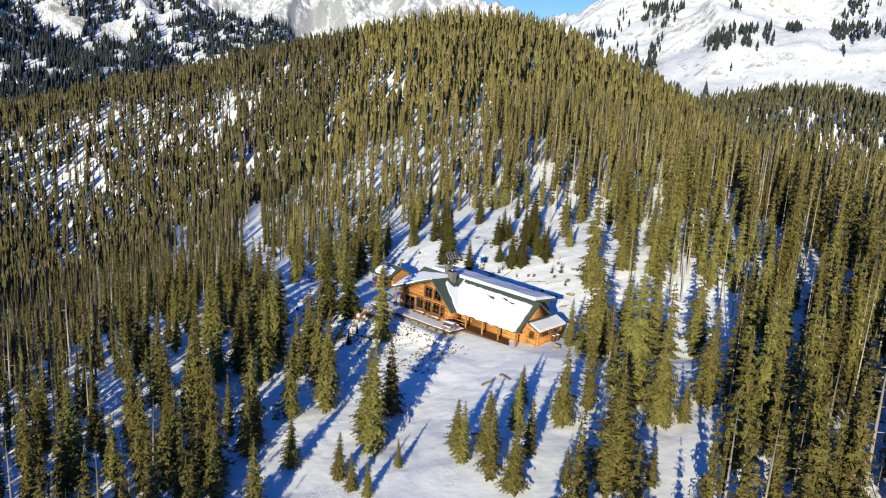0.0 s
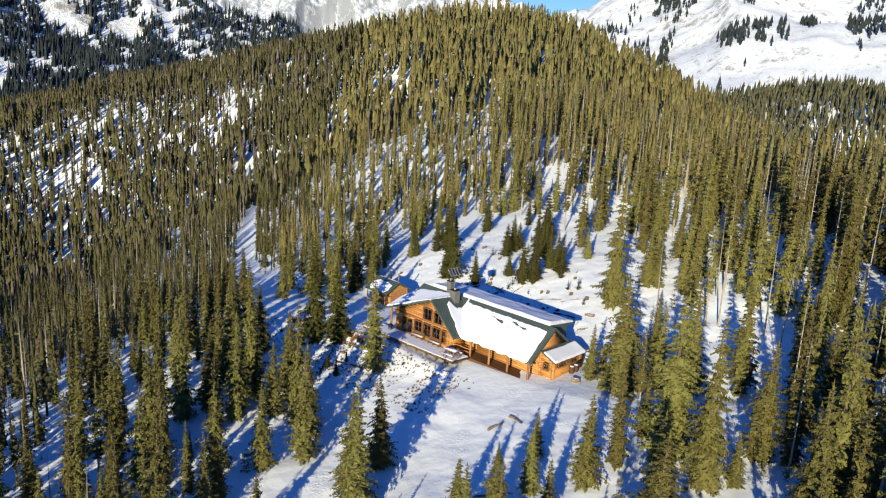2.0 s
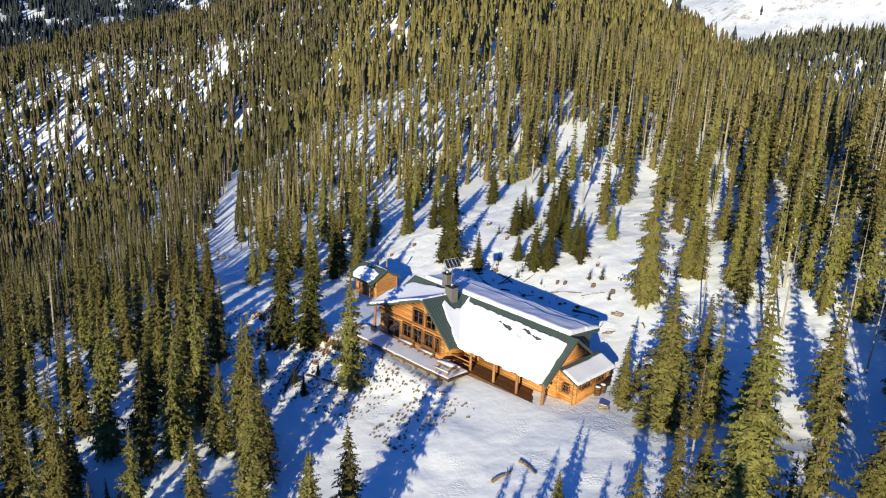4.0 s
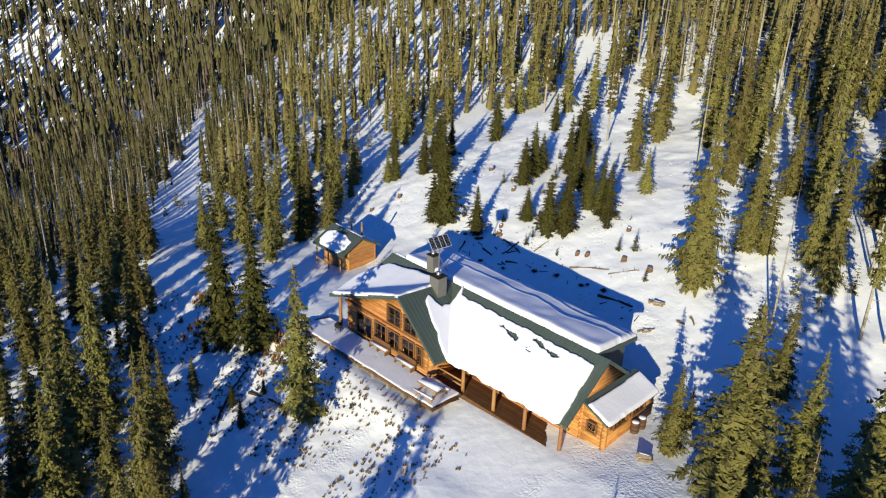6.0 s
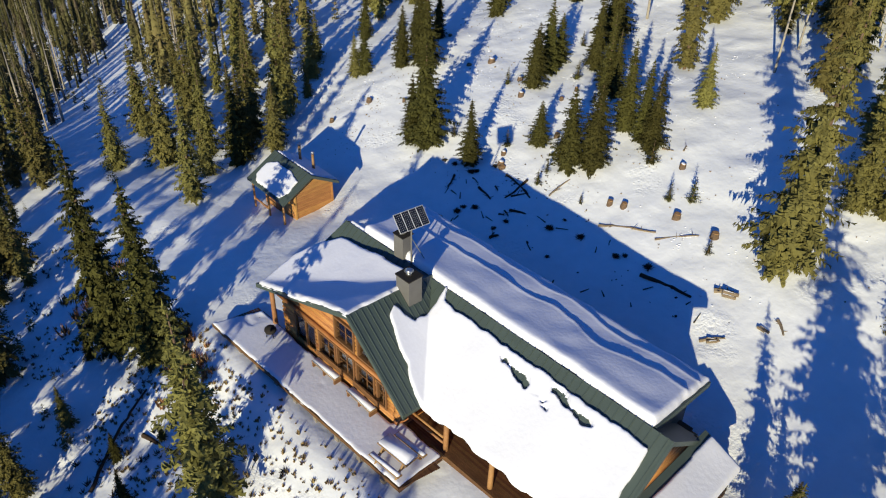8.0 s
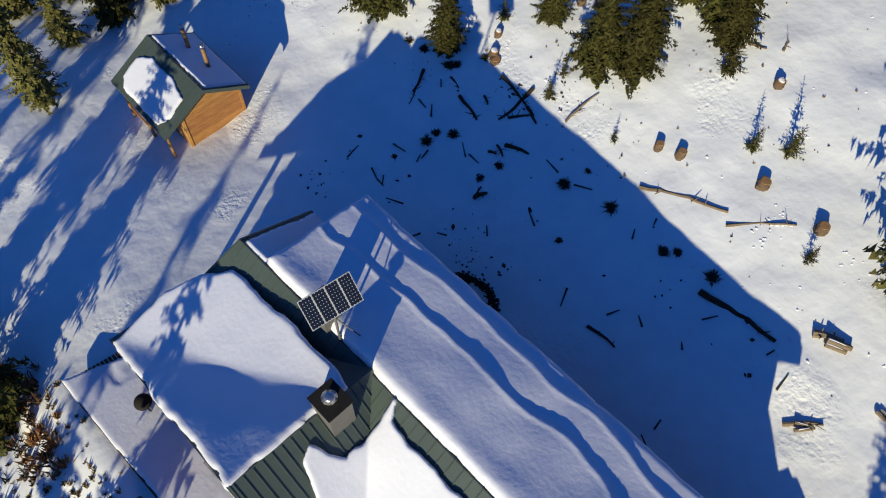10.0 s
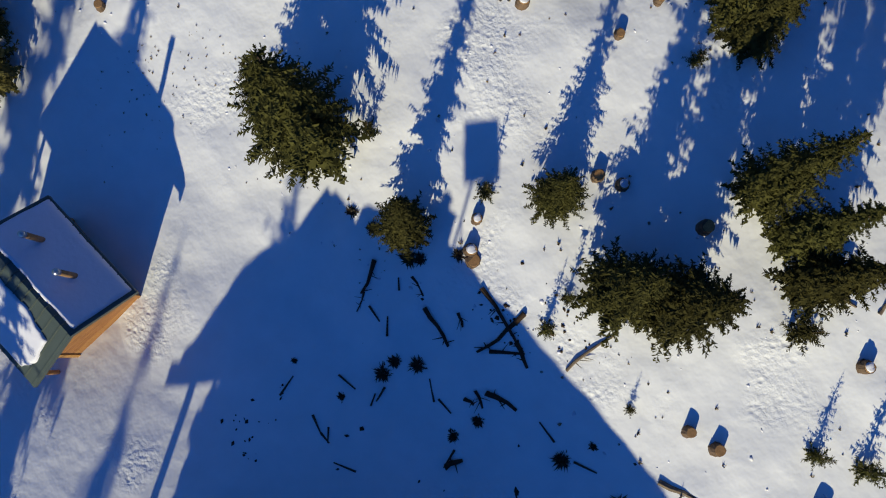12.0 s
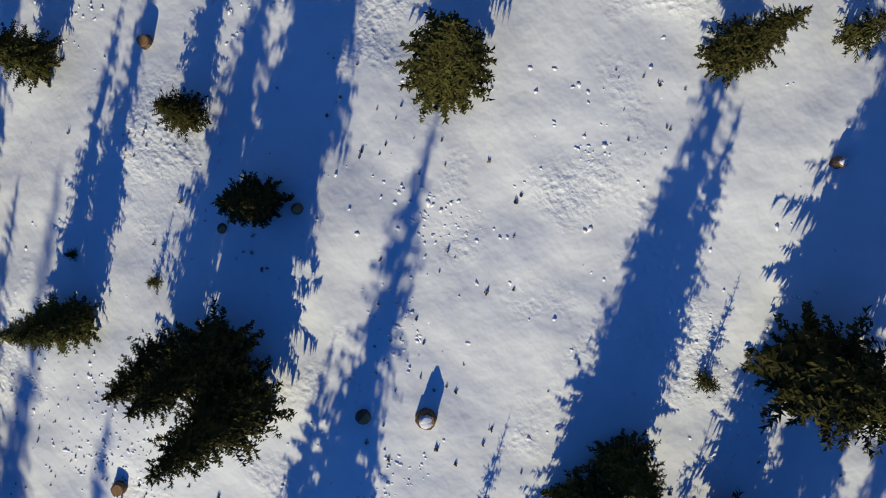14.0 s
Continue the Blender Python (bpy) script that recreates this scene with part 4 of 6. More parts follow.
# ---- trees ----
def spruce(seed, h, r, tiers, per, twigs, bare=0.04, droop=0.32, width=1.0, hang=0.6, fine=1.0):
    """Needle-bearing boughs of a conifer as corner and triangle arrays: drooping fronds in loose whorls, feathered with twigs to both sides and below."""
    g = np.random.default_rng(seed)
    out = []
    lean = g.uniform(-0.015, 0.015, 2)
    for i in range(tiers):
        t = bare + (1 - bare) * (i + g.uniform(-0.3, 0.3)) / tiers
        t = min(max(t, bare), 0.99)
        z = h * t
        reach = r * ((1 - t) ** 0.68) * (0.75 + 0.45 * g.random()) + 0.016 * h * (1 - t) + 0.06
        if t < bare + 0.12:
            reach *= 0.6 + 3.3 * (t - bare)
        n = max(3, int(per * (0.5 + 0.65 * (1 - t))))
        a0 = g.uniform(0, math.tau)
        for k in range(n):
            if g.random() < 0.07:
                continue
            a = a0 + math.tau * k / n + g.uniform(-0.4, 0.4)
            L = reach * g.uniform(0.6, 1.18)
            d = np.array((math.cos(a), math.sin(a)))
            s = np.array((-d[1], d[0]))
            sag = droop * g.uniform(0.6, 1.5)
            z1 = z + g.uniform(-0.3, 0.3) * h / tiers

            def at(q):
                xy = np.outer(q, d) * L + lean * z
                return np.column_stack([xy, z1 + L * (0.16 * q - sag * q * q + 0.10 * q ** 4)])
            q = 0.08 + 0.92 * (np.arange(twigs) + g.random(twigs)) / twigs
            sign = np.where(np.arange(twigs) % 2, 1.0, -1.0)
            ln = (L * (0.36 * (1 - q) + 0.17) + 0.05) * g.uniform(0.7, 1.3, twigs) * fine
            ang = g.uniform(0.45, 1.05, twigs)
            low = g.random(twigs) < hang
            mid = at(q)
            hw = width * (0.5 / twigs + 0.03 / L)
            side = (np.outer(np.cos(ang), d) + (np.sin(ang) * sign)[:, None] * s) * ln[:, None]
            p0, p1 = at(q - hw), at(q + hw)
            tip = np.column_stack([mid[:, :2] + side, mid[:, 2] - ln * g.uniform(-0.05, 0.45, twigs)])
            # twigs that hang from the bough like shingles, broad side outwards
            off = sign * g.random(twigs) * 0.3 * L * (1.1 - q)
            half = np.clip(0.34 * width * ln, 0.03, None)
            turn = g.uniform(-0.6, 0.6, twigs)
            across = np.outer(np.cos(turn), s) + np.outer(np.sin(turn), d)
            c = np.column_stack([mid[:, :2] + off[:, None] * s, mid[:, 2]])
            tilt = np.column_stack([across * half[:, None], g.uniform(-0.25, 0.25, twigs) * half])
            down = np.column_stack([np.outer(ln * g.uniform(0.15, 0.55, twigs), d), -ln * g.uniform(0.7, 1.1, twigs)])
            m = low[:, None]
            p0, p1, tip = np.where(m, c - tilt, p0), np.where(m, c + tilt, p1), np.where(m, c + down, tip)
            p0[:, 2] += g.uniform(-0.04, 0.04, twigs)
            p1[:, 2] += g.uniform(-0.04, 0.04, twigs)
            out.append(np.stack([p0, p1, tip], 1).reshape(-1, 3))
    top = np.array((lean[0] * h, lean[1] * h, h * 1.02))
    for k in range(4):
        a = k * math.tau / 4
        out.append(np.array([top + (0.07 * math.cos(a), 0.07 * math.sin(a), -0.065 * h), top + (0.07 * math.cos(a + 1.6), 0.07 * math.sin(a + 1.6), -0.065 * h), top]))
    V = np.concatenate(out)
    return V.astype(np.float32), np.arange(len(V), dtype=np.int32).reshape(-1, 3)


def cone_tree(seed, h, r, tiers, sides, bare=0.04):
    """A conifer for the distance: ragged skirts of boughs, one above the other, on a thin stem."""
    g = np.random.default_rng(seed)
    V, Fc = [], []
    for i in range(tiers):
        t0 = bare + (1 - bare) * i / tiers
        t1 = min(1.0, t0 + 2.1 * (1 - bare) / tiers)
        rr = r * (1 - t0) ** 0.62 * g.uniform(0.7, 1.2) + 0.05
        a0 = g.uniform(0, math.tau)
        b = len(V)
        for k in range(sides):
            q = rr * (g.uniform(0.7, 1.6) if k % 2 == 0 else g.uniform(0.2, 0.5))
            a = a0 + math.tau * k / sides
            V.append((q * math.cos(a), q * math.sin(a), h * t0 - 0.12 * q + g.uniform(-0.12, 0.12) * h / tiers))
        V.append((0, 0, h * t1))
        for k in range(sides):
            Fc.append((b + k, b + (k + 1) % sides, b + sides))
    b = len(V)
    for k in range(3):
        V.append((0.13 * math.cos(k * 2.1), 0.13 * math.sin(k * 2.1), -0.4))
    V.append((0, 0, h * 0.8))
    for k in range(3):
        Fc.append((b + k, b + (k + 1) % 3, b + 3))
    return np.array(V, np.float32), np.array(Fc, np.int32)


def plain_mesh(name, V, Fc, mat):
    ob = bulk(name, V, Fc, mat)
    me = ob.data
    bpy.data.objects.remove(ob)
    return me


def trunk_mesh(name, h, r, top, mat, limbs, seed):
    """A tapered trunk with short dead limbs."""
    g = random.Random(seed)
    bm = bmesh.new()
    zs = [-0.6, 0.15, h * 0.3, h * 0.65, h * top]
    rs = [r * 1.25, r, r * 0.78, r * 0.5, r * 0.12]
    for i in range(4):
        tube(bm, (0, 0, zs[i]), (0, 0, zs[i + 1]), rs[i], rs[i + 1], 7)
    for k in range(limbs):
        z = h * g.uniform(0.12, 0.9 * top)
        a = g.uniform(0, math.tau)
        q = g.uniform(0.35, 1.0) * (1.15 - z / h)
        tube(bm, (0, 0, z), (q * math.cos(a), q * math.sin(a), z - 0.15 * q), 0.03, 0.008, 4)
    me = bpy.data.meshes.new(name)
    bm.to_mesh(me)
    bm.free()
    me.materials.append(M[mat])
    return me


# kinds of tree, all of unit size 10 m: crown mesh, trunk mesh
KINDS = {}
# name, count, seed, spread, whorls, boughs, twigs, bare stem, droop, twig width, hanging share, twig length, needles, stem radius, bark, dead limbs
for kind, count, seed, r, tiers, per, twigs, bare, droop, width, hang, fine, mat, stem, bark, limbs in (
        ("full", 4, 100, 1.8, 32, 9, 32, 0.03, 0.40, 1.4, 0.6, 0.52, "needles", 0.16, "bark", 10),
        ("dense", 4, 220, 1.65, 36, 11, 34, 0.01, 0.34, 1.4, 0.55, 0.55, "needles_dark", 0.16, "bark", 10),
        ("small", 3, 240, 3.0, 16, 7, 14, 0.02, 0.15, 1.2, 0.3, 0.7, "needles_dark", 0.25, "bark", 6),
        ("wide", 3, 140, 2.5, 34, 11, 44, 0.01, 0.28, 1.5, 0.55, 0.42, "needles_dark", 0.2, "bark", 10),
        ("plain", 4, 180, 1.35, 28, 8, 20, 0.04, 0.42, 1.4, 0.6, 0.7, "needles", 0.15, "bark", 8),
        ("slim", 5, 120, 1.1, 30, 8, 19, 0.05, 0.46, 1.5, 0.6, 0.75, "needles", 0.12, "bark", 12),
        ("pine", 3, 160, 0.95, 20, 7, 14, 0.34, 0.36, 1.5, 0.6, 0.95, "needles", 0.11, "snag", 16)):
    for k in range(count):
        KINDS[kind, k] = (plain_mesh("crown", *spruce(seed + k, 10, r, tiers, per, twigs, bare, droop, width, hang, fine), mat), trunk_mesh("trunk", 10, stem, 0.97, bark, limbs, k))


def tree(x, y, h, kind="full", k=0, label="", group="trees of the forest edge", fat=1.0):
    crown, trunk = KINDS[kind, k]
    e = thing("conifer", label or {"full": "olive-green spruce standing in snow", "dense": "dense bushy spruce with long shadow on the snow", "small": "small young spruce poking out of the snow", "plain": "olive-green spruce at the forest edge", "wide": "broad bushy spruce with boughs to the snow", "slim": "slender dark spruce standing in snow", "pine": "tall pine with bare grey lower trunk"}[kind], "tree", group=group)
    s = h / 10
    e.matrix_basis = Matrix.LocRotScale((x, y, gz(x, y) - 0.08), Euler((random.uniform(-0.02, 0.02), random.uniform(-0.02, 0.02), random.uniform(0, math.tau))), (s * fat, s * fat, s))
    for n, me in (("crown", crown), ("trunk", trunk)):
        o = new(n, me)
        o.parent = e
    return e


# trees that stand free round the hut: x, y, height, kind, number, girth
FREE = [
    (-31.6, 15.0, 8.8, "wide", 0, 0.98), (-33.1, 14.8, 5.8, "wide", 2, 0.8), (-39.9, 22.7, 8.4, "wide", 1, 0.75), (-26.8, 15.1, 5.4, "dense", 1, 1.15), (-42.2, 34.4, 7.0, "dense", 2, 1.2), (-29.3, 25.1, 5.6, "wide", 0, 0.95),
    (-30.2, 27.9, 6.4, "dense", 3, 1.2), (-23.7, 19.3, 3.8, "wide", 1, 1.1), (-20.1, 18.4, 6.4, "wide", 2, 1.0), (-18.6, 19.1, 6.9, "wide", 0, 0.95), (-16.1, 22.5, 6.2, "dense", 0, 1.1),
    (-19.1, 23.6, 7.0, "wide", 1, 0.75), (-17.4, 23.2, 6.2, "dense", 2, 0.95), (-15.8, 28.7, 5.0, "full", 1, 1.1), (-36.8, 39.8, 5.0, "wide", 0, 0.72), (-46.8, 44.1, 7.0, "full", 2, 1.0), (-3.4, 17.2, 16.6, "full", 0, 0.85),
    (-2.1, 23.5, 9.0, "full", 3, 1.0), (-27.0, 30.2, 7.0, "dense", 0, 0.9), (-23.8, 27.5, 6.4, "dense", 1, 1.1), (-22.8, 27.1, 5.6, "dense", 3, 1.1), (-27.1, 28.1, 1.9, "small", 1, 1.0)]
FREE_B = [
    (-41.5, 23.4, 8.0, "wide", 2, 0.75), (-42.5, 21.9, 5.8, "wide", 0, 0.8), (-43.8, 27.8, 5.4, "dense", 3, 0.95), (-28.9, 35.3, 8.5, "wide", 2, 0.9), (-45.9, 20.2, 4.6, "wide", 0, 0.9), (-30.4, 29.6, 4.6, "wide", 1, 1.0),
    (-47.5, 28.1, 3.2, "wide", 2, 1.0), (-30.5, 33.1, 1.5, "small", 0, 1.0), (-10.7, 19.6, 2.0, "small", 1, 0.9), (-12.0, 18.9, 1.6, "small", 2, 0.9), (-30.2, 16.7, 1.4, "small", 1, 1.0),
    (-20.8, 16.0, 1.4, "small", 0, 1.0), (-21.0, 17.2, 1.3, "small", 1, 0.8), (-25.6, 17.9, 1.6, "small", 2, 0.9), (-23.5, 25.6, 1.2, "small", 0, 1.1), (-31.5, 24.3, 1.7, "small", 1, 0.9), (-15.1, 21.3, 1.9, "small", 2, 1.2), (-16.9, 16.0, 0.9, "small", 0, 0.9), (-7.3, 16.2, 1.3, "small", 1, 0.9), (-47.6, 21.7, 0.8, "small", 2, 1.0), (-44.7, 23.3, 0.9, "small", 1, 1.2), (-34.8, 42.3, 2.6, "small", 0, 1.0),
    (-27.1, -11.0, 12.3, "dense", 1, 1.0), (-30.4, -12.2, 14.5, "dense", 0, 0.8), (-16.4, -13.6, 12.8, "slim", 1, 1.3), (-45.4, 9.5, 5.4, "full", 0, 1.0), (-46.4, 6.8, 8.2, "full", 3, 1.0)]
FREE_C = [
    (9.9, -0.7, 12.9, "full", 2, 1.5), (21.2, -11.3, 15.5, "full", 0, 1.1), (5.2, 0.3, 6.8, "full", 3, 0.95), (4.6, 3.6, 3.4, "full", 1, 1.1), (11.1, -16.8, 4.8, "full", 3, 1.1), (17.6, -9.0, 6.8, "slim", 0, 1.4),
    (20.6, 4.3, 12.4, "slim", 3, 1.3), (11.7, -27.9, 5.7, "slim", 3, 1.7), (14.8, -26.7, 6.7, "full", 0, 1.3), (17.7, -18.4, 8.6, "full", 1, 1.1), (25.4, -20.0, 9.5, "full", 2, 1.1)]
FREE_D = [
    (28.2, -25.3, 11.4, "full", 3, 1.45), (1.9, -31.1, 10.7, "full", 1, 1.1), (-0.2, -26.0, 9.4, "full", 0, 1.0), (4.7, -32.9, 12.6, "slim", 1, 1.3), (-11.4, -26.4, 9.2, "full", 2, 1.0), (-7.3, -29.9, 12.5, "slim", 4, 1.3),
    (27.7, -7.4, 10.8, "full", 2, 1.1), (8.9, -19.3, 2.4, "slim", 2, 1.4), (-0.5, 23.5, 7.8, "slim", 1, 1.3), (-3.4, 34.3, 8.0, "full", 3, 1.0), (31.0, -23.5, 4.2, "full", 1, 1.0)]
FREE_E = [(21.4, -30.6, 7.5, "full", 0, 1.1), (9.3, -33.4, 3.2, "slim", 2, 1.4), (19.0, -25.3, 6.2, "slim", 0, 1.4), (24.8, -27.3, 3.8, "full", 1, 1.1), (8.3, -38.5, 4.2, "full", 3, 1.1), (32.2, -28.6, 7.2, "full", 0, 1.0),
          (-22.4, -16.1, 2.2, "wide", 0, 0.8), (-19.4, -17.0, 2.6, "wide", 1, 0.7), (-21.6, -13.8, 1.6, "wide", 2, 0.8), (-26.9, -17.0, 3.2, "full", 2, 1.1), (-30.9, -13.9, 2.4, "wide", 0, 0.8), (-35.3, -10.6, 2.8, "full", 1, 1.1)]
FREE_F = [(-44.4, -16.7, 9.5, "full", 0, 1.0), (-34.2, -18.3, 10.0, "full", 1, 1.0), (-27.9, -25.6, 10.0, "full", 2, 1.1), (-20.3, -23.1, 11.2, "full", 3, 1.0), (-25.7, -30.4, 9.5, "full", 0, 1.0), (-17.6, -26.9, 9.0, "full", 1, 1.1), (-21.0, -29.6, 10.7, "full", 2, 1.0), (-37.0, -28.9, 11.2, "slim", 3, 1.3),
          (-24.4, -20.6, 7.5, "full", 3, 0.8), (-45.1, -13.7, 10.2, "full", 1, 1.1), (-33.6, -24.8, 11.0, "full", 0, 1.0), (-41.0, -22.6, 10.0, "slim", 1, 1.3), (-23.1, -25.6, 9.0, "slim", 4, 1.3), (-14.8, -23.8, 3.7, "full", 1, 1.2), (5.6, -37.9, 5.4, "full", 0, 1.1), (10.5, -38.3, 4.0, "full", 2, 1.1), (-0.5, -39.3, 6.4, "full", 3, 1.1), (-2.5, -46.7, 8.0, "full", 1, 1.0), (-9.3, -33.5, 9.5, "full", 2, 1.0), (-5.9, -41.2, 9.0, "slim", 2, 1.3), (-12.8, -36.5, 10.0, "full", 0, 1.0), (3.5, -46.0, 8.0, "full", 3, 1.0), (-8.1, -49.2, 9.0, "full", 2, 1.0), (-47.9, -18.4, 11.0, "full", 2, 1.0), (-29.6, -27.9, 9.5, "full", 3, 1.0),
          (-45.6, 2.7, 5.8, "full", 1, 1.2), (-45.1, 5.5, 9.7, "dense", 0, 0.9), (-43.5, 8.3, 6.6, "full", 2, 1.2), (-51.7, 2.0, 10.5, "full", 3, 1.0), (-61.8, 4.4, 10.0, "full", 0, 1.0), (-49.0, 15.6, 3.6, "full", 1, 1.1), (-54.4, 20.6, 5.6, "full", 2, 1.1), (-55.2, -1.3, 8.0, "full", 3, 1.0), (-46.5, 19.5, 4.6, "full", 0, 1.1), (-44.8, 0.5, 2.6, "small", 0, 0.8),
          (-52.7, 25.8, 5.5, "wide", 1, 0.8), (-50.3, 5.3, 9.0, "full", 2, 1.0), (-48.3, 8.8, 9.5, "full", 3, 1.0), (-57.3, 7.5, 10.0, "full", 1, 1.0), (-53.2, 11.9, 8.5, "slim", 0, 1.3), (-51.7, 18.0, 8.0, "full", 0, 1.0), (-58.1, 14.6, 9.0, "slim", 2, 1.3)]
FREE_G = [(25.9, -13.7, 15.0, "full", 1, 0.8), (16.5, 1.5, 13.5, "slim", 2, 1.2), (27.9, -12.1, 4.7, "full", 2, 1.2), (35.3, -17.0, 13.0, "full", 3, 0.85), (40.4, -15.0, 14.9, "full", 0, 0.9), (34.3, -8.5, 15.5, "slim", 3, 1.2), (38.4, -4.2, 12.5, "full", 1, 0.9), (37.5, -11.8, 9.9, "plain", 0, 1.1),
          (-4.7, -45.9, 13.5, "full", 2, 0.95), (-17.3, -54.8, 11.9, "full", 3, 1.1), (-13.6, -46.3, 9.6, "full", 0, 0.9), (-7.4, -39.2, 7.8, "full", 1, 0.9), (-22.8, -50.4, 8.2, "full", 2, 1.0), (-13.8, -52.0, 8.1, "plain", 3, 1.1), (14.2, -29.6, 6.7, "plain", 1, 1.2), (18.4, -30.4, 8.4, "plain", 2, 1.1), (14.4, -21.6, 6.3, "full", 2, 1.1),
          (-27.7, -54.5, 8.9, "full", 1, 1.0), (-27.4, -44.3, 8.2, "full", 0, 1.0), (-20.5, -39.5, 13.2, "full", 3, 0.9), (-14.5, -26.0, 14.0, "full", 1, 0.75), (-27.9, -23.7, 14.0, "full", 2, 0.8), (-25.8, -33.6, 13.5, "full", 0, 0.8), (12.3, 2.3, 9.3, "full", 3, 0.95), (8.0, 9.0, 8.0, "full", 1, 0.9)]
FREE_F = [(x, y, 0.97 * h, kind, k, 0.95 * fat) for x, y, h, kind, k, fat in FREE_F]
FREE_ALL = FREE + FREE_B + FREE_C + FREE_D + FREE_E + FREE_F + FREE_G
for x, y, h, kind, k, fat in FREE_ALL:
    tree(x, y, h, kind, k, fat=fat, group="trees standing free round the hut")

# the open snow: outlines within which no further tree grows
OPEN = [[(-40.1, -2.0), (-45.9, 6.2), (-46.7, 16.4), (-54.5, 28.7), (-55.3, 41.8), (-46.3, 45.7), (-37.4, 41.4), (-32.4, 37.2), (-24.6, 30.9), (-21.7, 24.8), (-17.6, 30.8), (-9.6, 33.6), (-4.7, 26.4), (0.2, 22.2), (4.1, 13.0), (7.9, 2.7), (9.7, -4.3), (13.6, -9.4), (16.5, -13.5), (15.4, -18.6), (21.2, -28.8), (10.1, -36.6), (2.3, -30.3), (-5.6, -24.1), (-12.6, -22.9), (-18.5, -18.7), (-30.4, -15.8), (-38.3, -13.1), (-54.2, -9.7), (-56.0, -3.6)],
        [(-42.2, -7.9), (-42.0, 3.1), (-59.7, 7.5), (-79.5, 11.0), (-104.1, 22.7), (-177.8, 68.2), (-181.7, 64.7), (-106.1, 17.6), (-82.6, 2.0), (-60.0, -4.5)],
        [(-9.4, -14.9), (8.6, -9.3), (16.5, -14.6), (26.1, -30.9), (46.3, -71.8), (26.1, -81.3), (7.1, -36.5), (2.3, -29.3)],
        [(-9.5, -19.9), (3.3, -29.3), (13.0, -42.7), (22.5, -63.1), (8.6, -60.7), (-4.9, -40.2), (-17.6, -23.7), (-16.5, -20.7)], [(-24.5, 34.0), (-30.3, 44.2), (-44.9, 69.9), (-41.0, 66.8), (-22.5, 34.9)]]


def inside(poly, X, Y):
    r = np.zeros(np.shape(X), bool)
    for i in range(len(poly)):
        (ax, ay), (bx, by) = poly[i], poly[(i + 1) % len(poly)]
        if ay != by:
            r ^= ((ay > Y) != (by > Y)) & (X < (bx - ax) * (Y - ay) / (by - ay) + ax)
    return r


# thinly wooded places, with the share of trees that stand there
THIN = [
    (0.12, [(1.8, -3.1), (9.9, 2.7), (11.1, 15.8), (17.1, 16.7), (35.3, -19.1), (22.2, -27.8)]),
    (0.75, [(-431.0, 82.4), (-414.6, 113.4), (-381.2, 133.6), (-344.9, 114.9), (-330.7, 88.7), (-367.2, 65.6)]), (0.4, [(-347.1, 140.7), (-350.1, 153.1), (-326.1, 153.4), (-281.9, 128.4), (-310.8, 127.2)]),
    (0.8, [(-442.3, 58.5), (-426.9, 81.2), (-375.3, 72.0), (-343.8, 92.2), (-305.5, 72.4), (-305.6, 53.0), (-373.6, 37.4)]), (0.7, [(-350.0, 118.2), (-318.9, 131.5), (-290.8, 119.3), (-310.7, 107.5), (-331.7, 92.8)]),
    (0.1, [(-206.5, 151.3), (-193.6, 150.0), (-163.8, 123.7), (-177.7, 127.1)]), (0.8, [(-120.6, 65.7), (-152.1, 96.9), (-149.0, 118.2), (-136.0, 118.9), (-97.6, 82.5), (-91.0, 54.9), (-102.9, 53.2)]),
    (0.8, [(-120.2, 108.4), (-115.1, 114.3), (-74.9, 71.8), (-80.9, 66.9)]), (0.8, [(-311.2, 170.4), (-280.2, 166.5), (-242.4, 159.4), (-224.4, 141.5), (-278.1, 151.0)]),
    (0.4, [(-333.8, 48.0), (-329.7, 55.9), (-152.6, 7.2), (-186.1, 7.8)]), (0.8, [(-133.4, 73.1), (-128.3, 89.3), (-106.7, 73.6), (-97.0, 51.0), (-78.2, 35.3), (-96.1, 43.9)]),
    (0.1, [(-57.9, 69.3), (-49.9, 71.1), (-40.2, 54.6), (-46.1, 53.7)]), (0.2, [(-40.2, 50.6), (-36.2, 51.5), (-25.5, 35.0), (-27.5, 34.0)]),
    (0.1, [(-8.5, 37.6), (-6.5, 39.6), (3.2, 22.1), (1.2, 21.1)]), (0.05, [(-4.4, 45.6), (-2.3, 48.5), (6.3, 28.1), (4.3, 27.2)]), (0.0, [(12.1, 15.8), (14.1, 16.8), (21.9, 3.4), (17.8, 0.5)]),
    (0.05, [(1.2, 23.2), (4.2, 23.1), (9.1, 12.8), (11.0, 3.7), (7.1, 10.9)]), (0.1, [(-64.2, -16.5), (-59.2, -13.6), (-37.5, -21.2), (-40.5, -23.1)]), (0.0, [(-37.6, -27.2), (-37.6, -25.2), (-19.7, -31.7), (-21.8, -32.7)]),
    (0.1, [(-69.4, 30.0), (-64.3, 33.9), (-48.7, 20.5), (-53.6, 18.5)]), (0.1, [(15.0, 10.7), (19.0, 13.6), (35.3, -19.1), (31.3, -21.0)]),
    (0.8, [(-98.8, -27.1), (-55.5, -29.8), (-40.7, -32.2), (-29.9, -39.5), (-21.0, -46.8), (-24.1, -48.8), (-38.0, -47.4)]), (0.1, [(-22.7, -29.6), (-21.5, -19.6), (-9.6, -26.0), (-4.9, -37.2), (-8.9, -40.1)])]


rng = np.random.default_rng(5)


